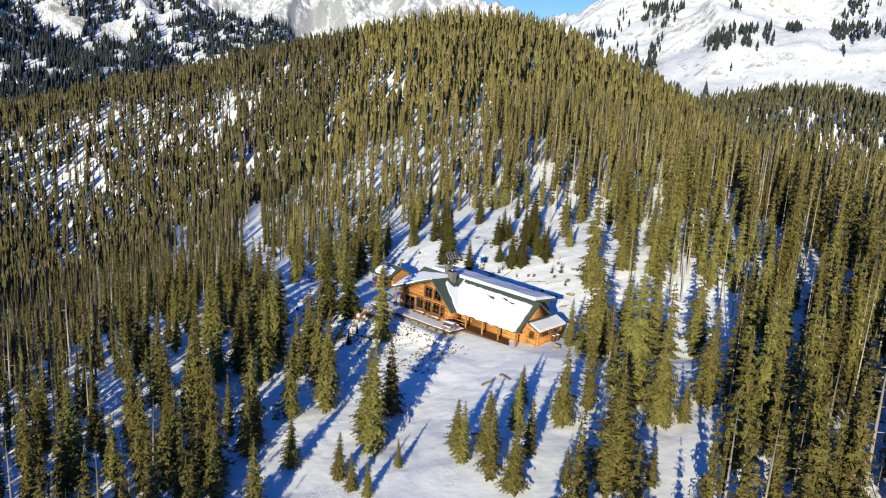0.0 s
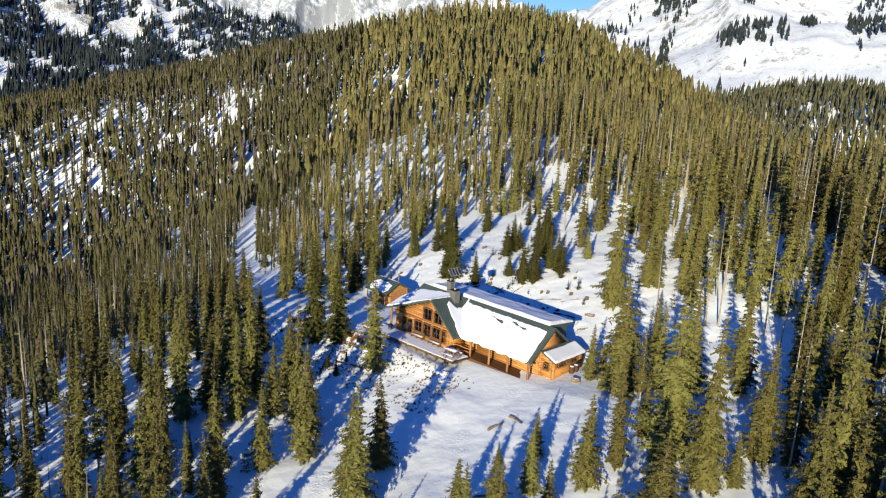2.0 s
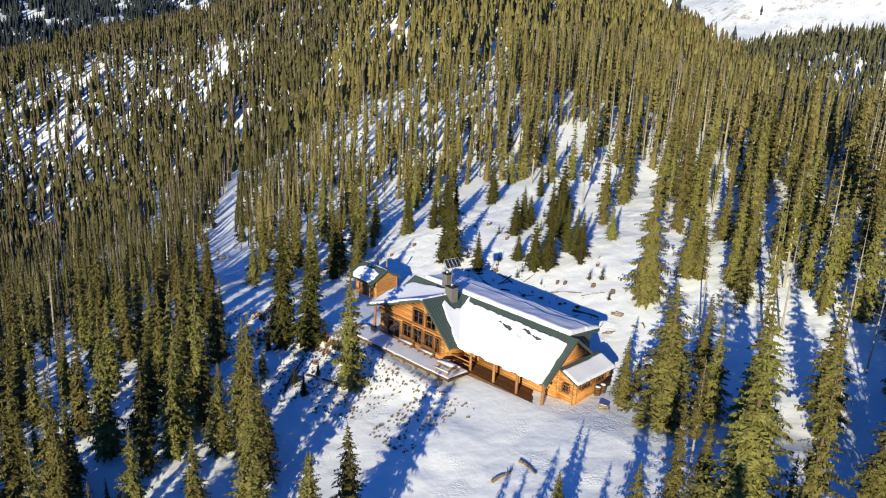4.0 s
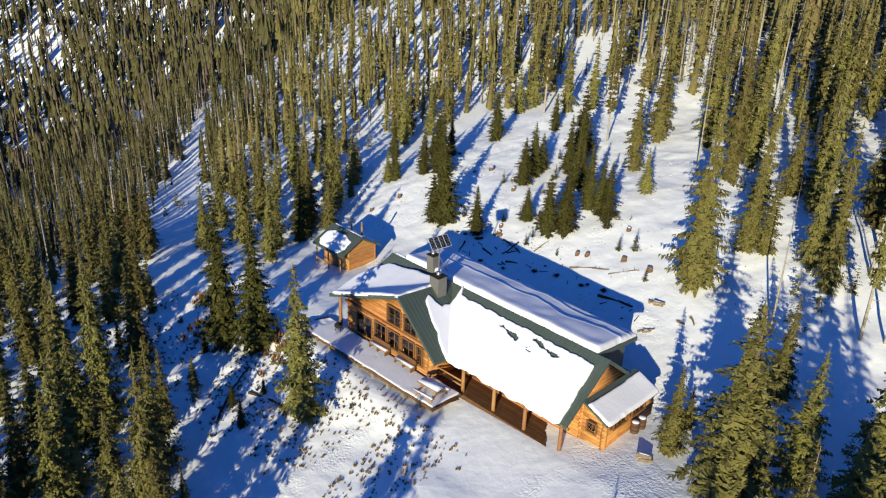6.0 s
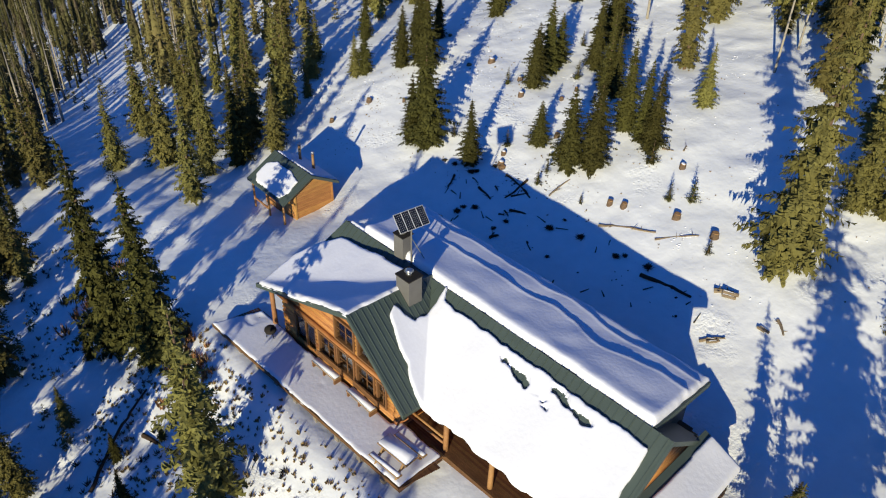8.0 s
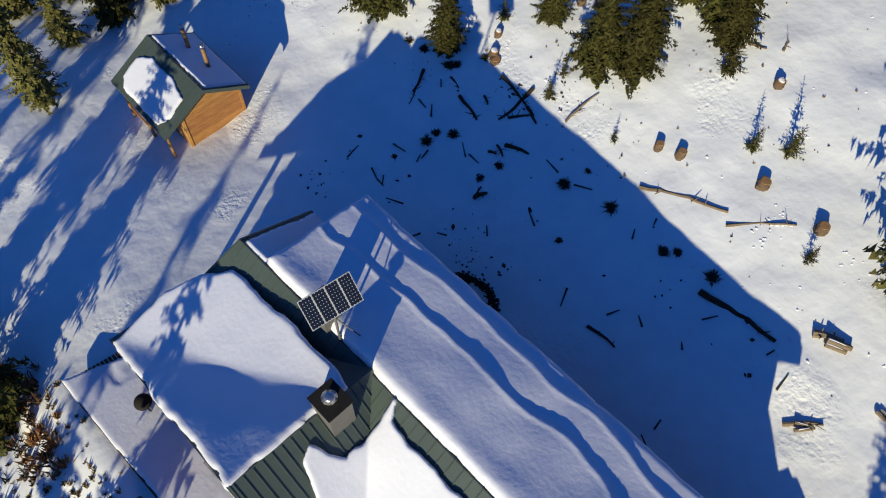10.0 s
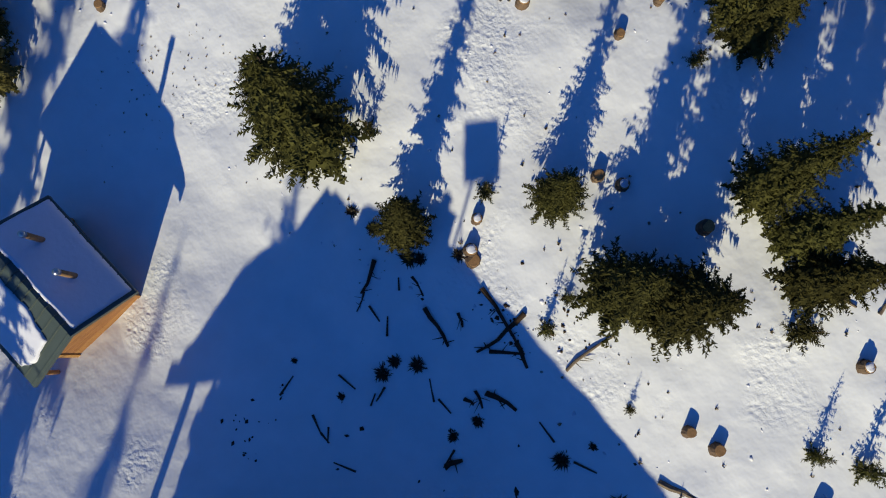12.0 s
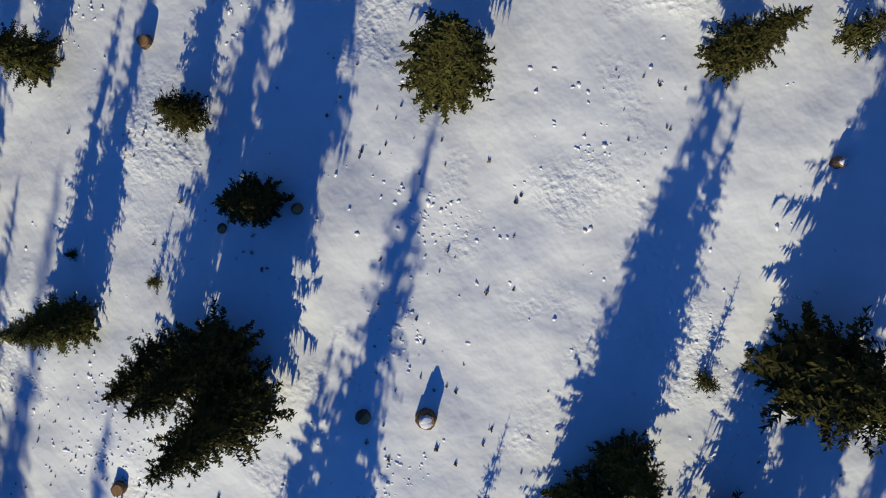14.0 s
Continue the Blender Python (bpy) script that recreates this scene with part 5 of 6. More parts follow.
def scatter(u0, u1, v0, v1, gap):
    """Jittered grid in the valley's axes."""
    U, V = np.meshgrid(np.arange(u0, u1, gap), np.arange(v0, v1, gap), indexing="ij")
    U = U.ravel() + rng.uniform(-0.48, 0.48, U.size) * gap
    V = V.ravel() + rng.uniform(-0.48, 0.48, V.size) * gap
    return U, V, -11 + AHEAD[0] * U + ACROSS[0] * V, AHEAD[1] * U + ACROSS[1] * V


def wooded(X, Y, U, V, share=0.9):
    """Where trees stand: outside the open snow, fewer in thin places and in chance gaps."""
    p = np.full(X.shape, share)
    for q in OPEN:
        p[inside(q, X, Y)] = 0
    for w, q in THIN:
        p = np.where(inside(q, X, Y), p * w, p)
    gaps = 0.6 * fbm(X, Y, 26, 8, 3) + 0.55 * fbm(X, Y, 9, 9, 2)
    p = p * np.clip(1.15 - 1.3 * np.clip(gaps, 0, 1), 0.1, 1)
    return rng.random(X.size) < p


# near forest: single trees
U, V, X, Y = scatter(-42, 62, -62, 62, 3.1)
ok = wooded(X, Y, U, V, 0.68)
for px, py, *_ in FREE_ALL:
    ok &= np.hypot(X - px, Y - py) > 2.2
# within sight of the path only
ok &= (np.abs(V) < 30 + 0.55 * (U + 75))
ok &= (np.hypot(X + 28, Y - 32) > 7) & (np.hypot(X + 20, Y - 27) > 4) & (np.hypot(X + 38, Y - 36) > 8)
order = np.argsort(np.hypot(U - 5, V))
order = order[ok[order]]
NEAR = order[:235]
for i in NEAR:
    right = V[i] > 8
    kind = rng.choice(["slim", "plain", "pine"], p=[0.42, 0.36, 0.22] if right else [0.6, 0.36, 0.04])
    h = rng.uniform(9, 15.5) if right else rng.uniform(6.5, 13)
    if rng.random() < 0.15:
        h *= 0.45
    tree(float(X[i]), float(Y[i]), float(h), str(kind), int(rng.integers(0, {"slim": 5, "plain": 4, "pine": 3}[kind])), fat=float(rng.uniform(0.85, 1.1)))
reach = float(np.hypot(U[NEAR] - 5, V[NEAR]).max())


def forest(name, X, Y, H, kinds, mat, label, fat):
    """Many trees in one mesh, from a few patterns."""
    VV, FF, base = [], [], 0
    pick = rng.integers(0, len(kinds), X.size)
    Z = ground_z(X, Y) - 0.2
    for k, (pv, pf) in enumerate(kinds):
        idx = np.nonzero(pick == k)[0]
        if not len(idx):
            continue
        a = rng.uniform(0, math.tau, len(idx))
        s = H[idx] / 10
        w = s * rng.uniform(0.8, 1.15, len(idx)) * fat
        c, sn = np.cos(a), np.sin(a)
        x = (pv[None, :, 0] * c[:, None] - pv[None, :, 1] * sn[:, None]) * w[:, None] + X[idx, None]
        y = (pv[None, :, 0] * sn[:, None] + pv[None, :, 1] * c[:, None]) * w[:, None] + Y[idx, None]
        z = pv[None, :, 2] * s[:, None] + Z[idx, None]
        VV.append(np.stack([x, y, z], -1).reshape(-1, 3))
        FF.append((pf[None] + (np.arange(len(idx)) * len(pv))[:, None, None] + base).reshape(-1, 3))
        base += len(idx) * len(pv)
    return bulk(name, np.concatenate(VV), np.concatenate(FF), mat, label, "forest", "stuff")


def stick(r, h, limbs, seed):
    """A bare dead stem as triangles."""
    g = np.random.default_rng(seed)
    V, Fc = [], []
    n = 5
    lean = g.uniform(-0.25, 0.25, 2)
    for k in range(n):
        a = k * math.tau / n
        V.append((r * math.cos(a), r * math.sin(a), -0.5))
    V.append((lean[0], lean[1], h))
    for k in range(n):
        Fc.append((k, (k + 1) % n, n))
    for j in range(limbs):
        z = h * g.uniform(0.25, 0.95)
        a = g.uniform(0, math.tau)
        q = g.uniform(0.4, 1.1) * (1.1 - z / h)
        b = len(V)
        cx, cy = lean[0] * z / h, lean[1] * z / h
        V.extend([(cx, cy, z - 0.03), (cx, cy, z + 0.04), (cx + q * math.cos(a), cy + q * math.sin(a), z - 0.1 * q)])
        Fc.append((b, b + 1, b + 2))
    return np.array(V, np.float32), np.array(Fc, np.int32)


# bare grey trunks among the nearer trees on the east side
GREY = [plain_mesh("trunk", *stick(0.13, 10, 9, 330 + k), "snag") for k in range(4)]
U, V, X, Y = scatter(-40, 55, 14, 58, 4.4)
ok = np.nonzero(wooded(X, Y, U, V, 0.5) & (np.hypot(X + 32, Y - 32) > 17) & (np.abs(V) < 30 + 0.55 * (U + 75)))[0][:45]
for i in ok:
    t = thing("dead_tree", "bare grey dead tree standing among spruces", "tree", (float(X[i]), float(Y[i]), gz(float(X[i]), float(Y[i])) - 0.1), float(rng.uniform(0, 360)), group="dead trees in the forest")
    o = new("trunk", GREY[i % 4])
    o.parent = t
    o.scale = (0.9, 0.9, float(rng.uniform(1.1, 1.7)))

# middle forest
U, V, X, Y = scatter(-80, 150, -130, 130, 2.9)
d = np.hypot(U - 5, V)
ok = wooded(X, Y, U, V) & (np.abs(V) < 45 + 0.62 * (U + 95)) & (d > reach * 0.97)
for px, py, *_ in FREE_ALL:
    ok &= np.hypot(X - px, Y - py) > 2.2


def shaggy(seed, r, bare):
    """Loose fronds round a thin core."""
    cv, cf = cone_tree(seed, 10, r * 0.4, 4, 5, bare)
    bv, bf = spruce(seed + 50, 10, r, 15, 6, 5, bare, 0.42, 1.7, 0.65)
    return np.concatenate([cv, bv]), np.concatenate([cf, bf + len(cv)])


mid_kinds = [shaggy(200 + k, r, b) for k, (r, b) in enumerate(((0.95, 0.05), (1.05, 0.05), (0.85, 0.12), (0.85, 0.32), (1.0, 0.2), (0.8, 0.05), (0.9, 0.4)))]
H = np.where(V > 5, rng.uniform(8, 15, X.size), rng.uniform(6.0, 12.5, X.size)) * rng.choice([0.3, 0.5, 1.0], X.size, p=[0.12, 0.16, 0.72]) * np.where((U > 60) & (V > 55), 0.8, 1)
front = ok & (U < -20)
front_kinds = [spruce(260 + k, 10, r, 26, 7, 8, b, 0.42, 1.5, 0.6) for k, (r, b) in enumerate(((1.1, 0.05), (1.0, 0.08), (1.25, 0.05), (0.9, 0.25)))]
front_kinds = [(np.concatenate([v, cv]), np.concatenate([f, cf + len(v)])) for (v, f), (cv, cf) in zip(front_kinds, [stick(0.14, 9.4, 2, 270 + k) for k in range(4)])]
forest("front_forest", X[front], Y[front], H[front], front_kinds, "needles", "olive-green conifers below the hut's clearing", 1.1)
ok &= ~front
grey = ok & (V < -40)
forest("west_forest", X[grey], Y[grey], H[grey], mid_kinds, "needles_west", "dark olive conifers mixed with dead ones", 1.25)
forest("middle_forest", X[ok & ~grey], Y[ok & ~grey], H[ok & ~grey], mid_kinds, "needles_far", "dense olive-green conifer forest on the slope", 1.3)
# dead stems among them
ok |= front
dead = rng.random(X.size) < np.where(V < -35, 0.4, np.where(V > 15, 0.65, 0.05)) * (np.hypot(X + 36, Y - 36) > 18)
snag_kinds = [stick(0.11, 10, 9, 300 + k) for k in range(6)]
forest("dead_stems", X[ok & dead] + 1.2, Y[ok & dead] + 0.7, H[ok & dead] * 0.95 + 1.5, snag_kinds, "snag", "bare grey dead tree stems in the forest", 1.4)

# young trees and brushwood under and between them
U, V, X, Y = scatter(-75, 70, -75, 60, 2.6)
young = (fbm(X, Y, 12, 23, 3) > -0.1) & (rng.random(X.size) < 0.42) & (np.abs(V) < 30 + 0.55 * (U + 85))
for q in (OPEN[0], OPEN[2], OPEN[3]):
    young &= ~inside(q, X, Y) | (rng.random(X.size) < 0.03)
young &= ~inside([(-27, -9), (-27, 18), (-8, 18), (4, 4), (4, -10)], X, Y) & ~((Y > 8) & (X < -14) & (X > -60))
young_kinds = [spruce(600 + k, 10, r, 9, 5, 5, 0.02, 0.2, 1.6, 0.4) for k, r in enumerate((2.2, 2.6, 1.8, 3.2))]
forest("young_conifers", X[young], Y[young], rng.uniform(0.7, 3.2, young.sum()), young_kinds, "needles_far", "small young conifers scattered through the wood", 1.0)

# far forest
U, V, X, Y = scatter(100, 640, -480, 380, 4.0)
wide = ((U > 150) | (np.abs(V) > 130)) & (np.abs(V) < 60 + 0.66 * (U + 105))
ok = wooded(X, Y, U, V, 0.9) & wide
far_kinds = [cone_tree(400 + k, 10, r, 6, 6) for k, r in enumerate((0.75, 0.85, 0.65, 0.9, 0.6))]
H = rng.uniform(7.0, 15.0, X.size)
knoll_kinds = [cone_tree(440 + k, 10, r, 4, 5) for k, r in enumerate((0.75, 0.85, 0.65))]
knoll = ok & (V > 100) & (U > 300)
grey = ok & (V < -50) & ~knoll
for name, pick, mat, label in (("far_forest", ok & ~grey & ~knoll, "needles_far", "far conifer forest covering the hill"), ("far_west_forest", grey, "needles_west", "far thin conifers on the western slope"), ("knoll_forest", knoll, "needles_knoll", "conifers on the knoll behind the ridge, greyed for haze")):
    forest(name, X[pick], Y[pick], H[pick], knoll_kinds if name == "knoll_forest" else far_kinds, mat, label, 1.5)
dead = (rng.random(X.size) < np.where(V < -60, 0.45, 0.05)) & wide & (rng.random(X.size) < 0.75)
for q in OPEN:
    dead &= ~inside(q, X, Y)
dead_kinds = [cone_tree(420 + k, 10, r, 4, 5) for k, r in enumerate((0.34, 0.42, 0.28, 0.5))]
forest("far_dead_trees", X[dead] + 1.5, Y[dead] + 0.7, H[dead], dead_kinds, "snag_far", "bare grey-brown dead conifers on the far slope", 1.3)


# ---- mountains ----
def mountain(name, az0, az1, near, far, crest, foot, mat, label, rough, seed, cells=(220, 120)):
    """A mountain face between two bearings (degrees right of the valley's line, seen from its mouth); crest(az) gives the skyline's height angle."""
    A, Tn = np.meshgrid(np.linspace(az0, az1, cells[0]), np.linspace(0, 1.25, cells[1]), indexing="ij")
    D = near + (far - near) * Tn
    top = np.tan(np.radians(crest(A) + 0.3 * fbm(A, A * 0 + seed, 1.4, seed, 4))) * far
    prof = np.where(Tn <= 1, foot + (top - foot) * (0.25 * Tn + 0.75 * Tn ** 1.6), top - (Tn - 1) * 900)
    u, v = -109 + D * np.cos(np.radians(A)), -5 + D * np.sin(np.radians(A))
    x, y = -11 + AHEAD[0] * u + ACROSS[0] * v, AHEAD[1] * u + ACROSS[1] * v
    rib = 0.8 - np.abs(fbm(x, y, rough[0], seed, 6)) * 1.8
    amp = rough[1] * np.clip(Tn * 1.4, 0.05, 1)
    z = 30 + prof + amp * rib + 0.35 * amp * fbm(x, y, rough[0] * 0.35, seed + 3, 4)
    x, y, z = level(x, y, z)
    n, m = A.shape
    i = np.arange(n * m).reshape(n, m)
    f = np.stack([i[:-1, :-1], i[1:, :-1], i[1:, 1:], i[:-1, 1:]], -1).reshape(-1, 4)
    ob = bulk(name, np.stack([x, y, z], -1).reshape(-1, 3), f, mat, label, "mountain", "structure", smooth=True)
    return x, y, z, A, Tn


skyline = lambda *p: (lambda a: np.interp(a, [q[0] for q in p], [q[1] for q in p]))
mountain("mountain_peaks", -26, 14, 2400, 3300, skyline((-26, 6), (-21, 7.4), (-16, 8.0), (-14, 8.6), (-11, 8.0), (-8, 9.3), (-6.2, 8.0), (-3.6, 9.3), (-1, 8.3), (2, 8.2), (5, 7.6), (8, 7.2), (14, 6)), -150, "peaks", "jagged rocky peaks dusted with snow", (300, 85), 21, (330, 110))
ml = mountain("mountain_west", -42, -10, 900, 1500, skyline((-42, 9), (-30, 8), (-23, 7.4), (-20, 6.6), (-16, 6.0), (-12, 5.2), (-10, 3)), -60, "mountain", "snowy lower mountain shoulder with dark trees", (260, 26), 22)
mr = mountain("mountain_east", 6, 48, 800, 1900, skyline((6, 5.6), (8, 7.2), (11, 9.2), (15, 10.8), (21, 13.2), (30, 13.6), (48, 14)), -40, "mountain", "broad white snow mountain with rocky patches", (420, 45), 23)


def mountain_trees(name, grid, count, lo, hi, keep, label, seed):
    x, y, z, A, Tn = grid
    g = np.random.default_rng(seed)
    i, j = g.integers(0, x.shape[0] - 1, count * 6), g.integers(0, x.shape[1] - 1, count * 6)
    fx, fy = g.random(i.size), g.random(i.size)

    def lerp(q):
        return q[i, j] * (1 - fx) * (1 - fy) + q[i + 1, j] * fx * (1 - fy) + q[i, j + 1] * (1 - fx) * fy + q[i + 1, j + 1] * fx * fy
    X, Y, Z, t, a = lerp(x), lerp(y), lerp(z), lerp(Tn), lerp(A)
    ok = np.nonzero((t > lo) & (t < hi) & keep(a, t, fbm(a * 40, t * 600, 60, seed, 4)))[0][:count]
    pv, pf = cone_tree(500 + seed, 10, 1.6, 3, 5)
    s = g.uniform(1.0, 2.2, len(ok))
    VV = pv[None] * s[:, None, None] + np.stack([X, Y, Z - 1], -1)[ok][:, None]
    FF = pf[None] + (np.arange(len(ok)) * len(pv))[:, None, None]
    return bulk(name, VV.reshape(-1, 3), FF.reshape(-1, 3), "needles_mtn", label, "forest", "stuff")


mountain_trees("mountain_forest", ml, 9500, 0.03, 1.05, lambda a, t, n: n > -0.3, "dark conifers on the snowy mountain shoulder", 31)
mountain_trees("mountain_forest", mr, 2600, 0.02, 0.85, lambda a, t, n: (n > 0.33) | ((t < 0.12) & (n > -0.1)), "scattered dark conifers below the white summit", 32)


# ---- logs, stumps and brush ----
def fallen_log(a, b, r, mat="log_dark", label="fallen log on shaded snow, darkened for the shade"):
    za, zb = gz(*a) + r * 0.5, gz(*b) + r * 0.5
    t = thing("fallen_log", label, "log", (a[0], a[1], za), group="fallen logs behind the hut")
    bm = bmesh.new()
    d = Vector((b[0] - a[0], b[1] - a[1], zb - za))
    n = max(3, int(d.length / 0.4))
    side = Vector((-d.y, d.x, 0)).normalized()
    pts = [d * (i / n) + side * (random.uniform(-0.35, 0.35) * r * 1.4 + 0.04 * d.length * math.sin(math.pi * i / n)) + Vector((0, 0, random.uniform(-0.2, 0.25) * r)) for i in range(n + 1)]
    ring = side.cross(d).normalized()
    rows = [[bm.verts.new(p + (side * math.cos(k * math.tau / 7) + ring * math.sin(k * math.tau / 7)) * r * (1.1 - 0.55 * i / n) * random.uniform(0.87, 1.13)) for k in range(7)] for i, p in enumerate(pts)]
    for i in range(n):
        for k in range(7):
            bm.faces.new((rows[i][k], rows[i][(k + 1) % 7], rows[i + 1][(k + 1) % 7], rows[i + 1][k]))
    bm.faces.new(rows[0][::-1])
    bm.faces.new(rows[n])
    stem = part("stem", bm, mat, t)
    for k in range(2 + n // 3):
        bm = bmesh.new()
        p = d * random.uniform(0.1, 0.95)
        q = p + side * random.choice((-1, 1)) * random.uniform(0.1, 0.4) + d.normalized() * random.uniform(-0.2, 0.3) + Vector((0, 0, random.uniform(0.0, 0.25)))
        tube(bm, p, q, r * 0.32, r * 0.1, 5)
        part("branch", bm, mat, stem)
    return t


# logs in shade: the shade is put into their darker colour
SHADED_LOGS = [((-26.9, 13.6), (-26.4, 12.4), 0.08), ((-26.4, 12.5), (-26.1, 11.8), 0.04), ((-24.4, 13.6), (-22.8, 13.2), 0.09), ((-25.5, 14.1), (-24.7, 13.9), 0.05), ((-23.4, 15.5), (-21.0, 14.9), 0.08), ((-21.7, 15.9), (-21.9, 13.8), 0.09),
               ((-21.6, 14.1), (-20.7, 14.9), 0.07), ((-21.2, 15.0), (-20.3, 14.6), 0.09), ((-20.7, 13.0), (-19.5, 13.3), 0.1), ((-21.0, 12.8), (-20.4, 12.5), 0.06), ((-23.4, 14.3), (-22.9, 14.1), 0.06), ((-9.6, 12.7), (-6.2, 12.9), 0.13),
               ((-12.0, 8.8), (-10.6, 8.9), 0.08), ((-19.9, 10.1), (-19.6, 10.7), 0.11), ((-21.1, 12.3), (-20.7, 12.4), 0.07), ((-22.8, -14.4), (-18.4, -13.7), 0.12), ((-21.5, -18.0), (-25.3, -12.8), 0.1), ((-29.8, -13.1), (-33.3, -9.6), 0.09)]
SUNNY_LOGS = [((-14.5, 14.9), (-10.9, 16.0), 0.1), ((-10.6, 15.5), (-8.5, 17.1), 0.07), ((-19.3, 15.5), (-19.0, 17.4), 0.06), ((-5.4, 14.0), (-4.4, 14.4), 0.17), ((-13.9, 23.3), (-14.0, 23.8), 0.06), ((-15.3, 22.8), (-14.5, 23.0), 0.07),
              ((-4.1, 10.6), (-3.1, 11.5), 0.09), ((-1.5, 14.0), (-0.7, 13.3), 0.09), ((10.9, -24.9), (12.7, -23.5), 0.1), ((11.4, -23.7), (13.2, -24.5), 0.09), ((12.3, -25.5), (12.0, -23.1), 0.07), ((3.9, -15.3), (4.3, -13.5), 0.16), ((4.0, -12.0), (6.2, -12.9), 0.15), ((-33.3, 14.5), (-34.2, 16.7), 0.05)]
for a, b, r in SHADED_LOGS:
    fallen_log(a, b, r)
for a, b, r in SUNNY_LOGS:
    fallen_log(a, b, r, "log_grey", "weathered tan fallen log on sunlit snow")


def stump(x, y, h, r, capped):
    t = thing("stump", "low cut tree stump with snow on top" if capped else "low brown tree stump with bare cut face", "stump", (x, y, gz(x, y)), group="stumps in the clearing")
    bm = bmesh.new()
    tube(bm, (0, 0, -0.3), (0, 0, h * 0.35), r * 1.45, r * 1.12, 11, 0.12)
    tube(bm, (0, 0, h * 0.35), (0.02, 0, h), r * 1.12, r, 11, 0.08)
    part("bole", bm, "bark", t)
    bm = bmesh.new()
    tube(bm, (0.02, 0, h - 0.01), (0.02, 0, h + 0.015), r * 0.93, r * 0.9, 11)
    part("cut_face", bm, "cut", t, "pale sawn face")
    if not capped:
        return
    bm = bmesh.new()
    tube(bm, (0.01, 0.01, h - 0.01), (0.01, 0.02, h + 0.03), r * 0.85, r * 0.8, 11, 0.12)
    tube(bm, (0.01, 0.02, h + 0.03), (0.02, 0.02, h + 0.055), r * 0.8, r * 0.5, 11, 0.15)
    part("snow_cap", bm, "roof_snow", t, "", True)


STUMPS = [(-24.6, 16.2, 0.3, 0.22), (-14.1, 17.0, 0.38, 0.2), (-15.1, 16.8, 0.38, 0.18), (-13.0, 21.9, 0.35, 0.2), (-10.6, 17.8, 0.4, 0.24), (-7.7, 17.5, 0.4, 0.24), (-35.4, 26.4, 0.38, 0.27), (-36.8, 25.0, 0.12, 0.22),
          (-41.0, 16.7, 0.38, 0.22), (-29.2, 23.4, 0.4, 0.22), (-38.0, 18.2, 0.34, 0.13), (-23.2, 20.9, 0.36, 0.2), (-22.4, 21.2, 0.3, 0.2), (-41.9, 13.2, 0.34, 0.18), (-26.0, 24.7, 0.25, 0.16), (-31.1, 25.4, 0.3, 0.2), (-25.8, 26.3, 0.36, 0.13),
          (-19.5, 21.9, 0.3, 0.22), (-25.2, 17.1, 0.3, 0.18), (-42.8, 28.4, 0.2, 0.16), (-50.2, 28.8, 0.4, 0.2), (-32.6, 39.8, 0.4, 0.14), (-24.3, 16.0, 0.18, 0.25), (-44.2, 26.2, 0.15, 0.14)]
for k, (x, y, h, r) in enumerate(STUMPS):
    stump(x, y, h * 0.9, r, k % 3 == 0)


def clumps(name, spots, mat, size, count, label, category, spread=0.6):
    """Many small tufts of blades in one mesh."""
    VV, FF = [], []
    for (x, y), s in spots:
        z = gz(x, y)
        for k in range(count):
            a = rng.uniform(0, math.tau)
            q = s * size * rng.uniform(0.3, 1.0)
            up = s * size * rng.uniform(0.5, 1.2)
            bx, by = x + rng.uniform(-1, 1) * s * size * 0.4, y + rng.uniform(-1, 1) * s * size * 0.4
            w = 0.05 * s + 0.015
            b = len(VV)
            VV.extend([(bx - w * math.sin(a), by + w * math.cos(a), z - 0.03), (bx + w * math.sin(a), by - w * math.cos(a), z - 0.03), (bx + q * spread * math.cos(a), by + q * spread * math.sin(a), z + up)])
            FF.append((b, b + 1, b + 2))
    return bulk(name, VV, FF, mat, label, category, "stuff")


# dark low bushes in the hut's shade, one by one
def low_bush(x, y, size):
    t = thing("low_bush", "dark low bush poking out of shaded snow", "bush", (x, y, gz(x, y)), group="low bushes behind the hut")
    V, Fc = [], []
    for k in range(190):
        a, e = rng.uniform(0, math.tau), rng.uniform(0.15, 1.4)
        q = size * rng.uniform(0.35, 1.0)
        d = np.array((math.cos(a) * math.cos(e), math.sin(a) * math.cos(e), 0.6 * math.sin(e)))
        side = np.array((-math.sin(a), math.cos(a), rng.uniform(-0.3, 0.3))) * 0.035
        c = np.array((rng.normal(0, 0.15) * size, rng.normal(0, 0.15) * size, -0.02))
        b = len(V)
        V.extend((c + d * q * 0.3 - side, c + d * q * 0.3 + side, c + d * q))
        Fc.append((b, b + 1, b + 2))
    o = bulk("foliage", V, Fc, "brush", parent=t)


for x, y, size in ((-23.8, 10.9, 0.5), (-23.8, 11.5, 0.32), (-23.1, 12.0, 0.4), (-17.2, 13.2, 0.45), (-14.8, 13.5, 0.5), (-11.8, 13.2, 0.42), (-11.3, 13.5, 0.3), (-9.6, 13.5, 0.5), (-20.4, 11.1, 0.3), (-20.2, 12.1, 0.32), (-26.0, 14.5, 0.5), (-25.7, 14.8, 0.35), (-24.3, 9.2, 0.2), (-26.5, 8.9, 0.16), (-16.8, 14.3, 0.22), (-15.5, 11.0, 0.25), (-27.7, 14.4, 0.4), (-28.7, 14.3, 0.35), (-24.8, 15.8, 0.35)):
    low_bush(x, y, size)


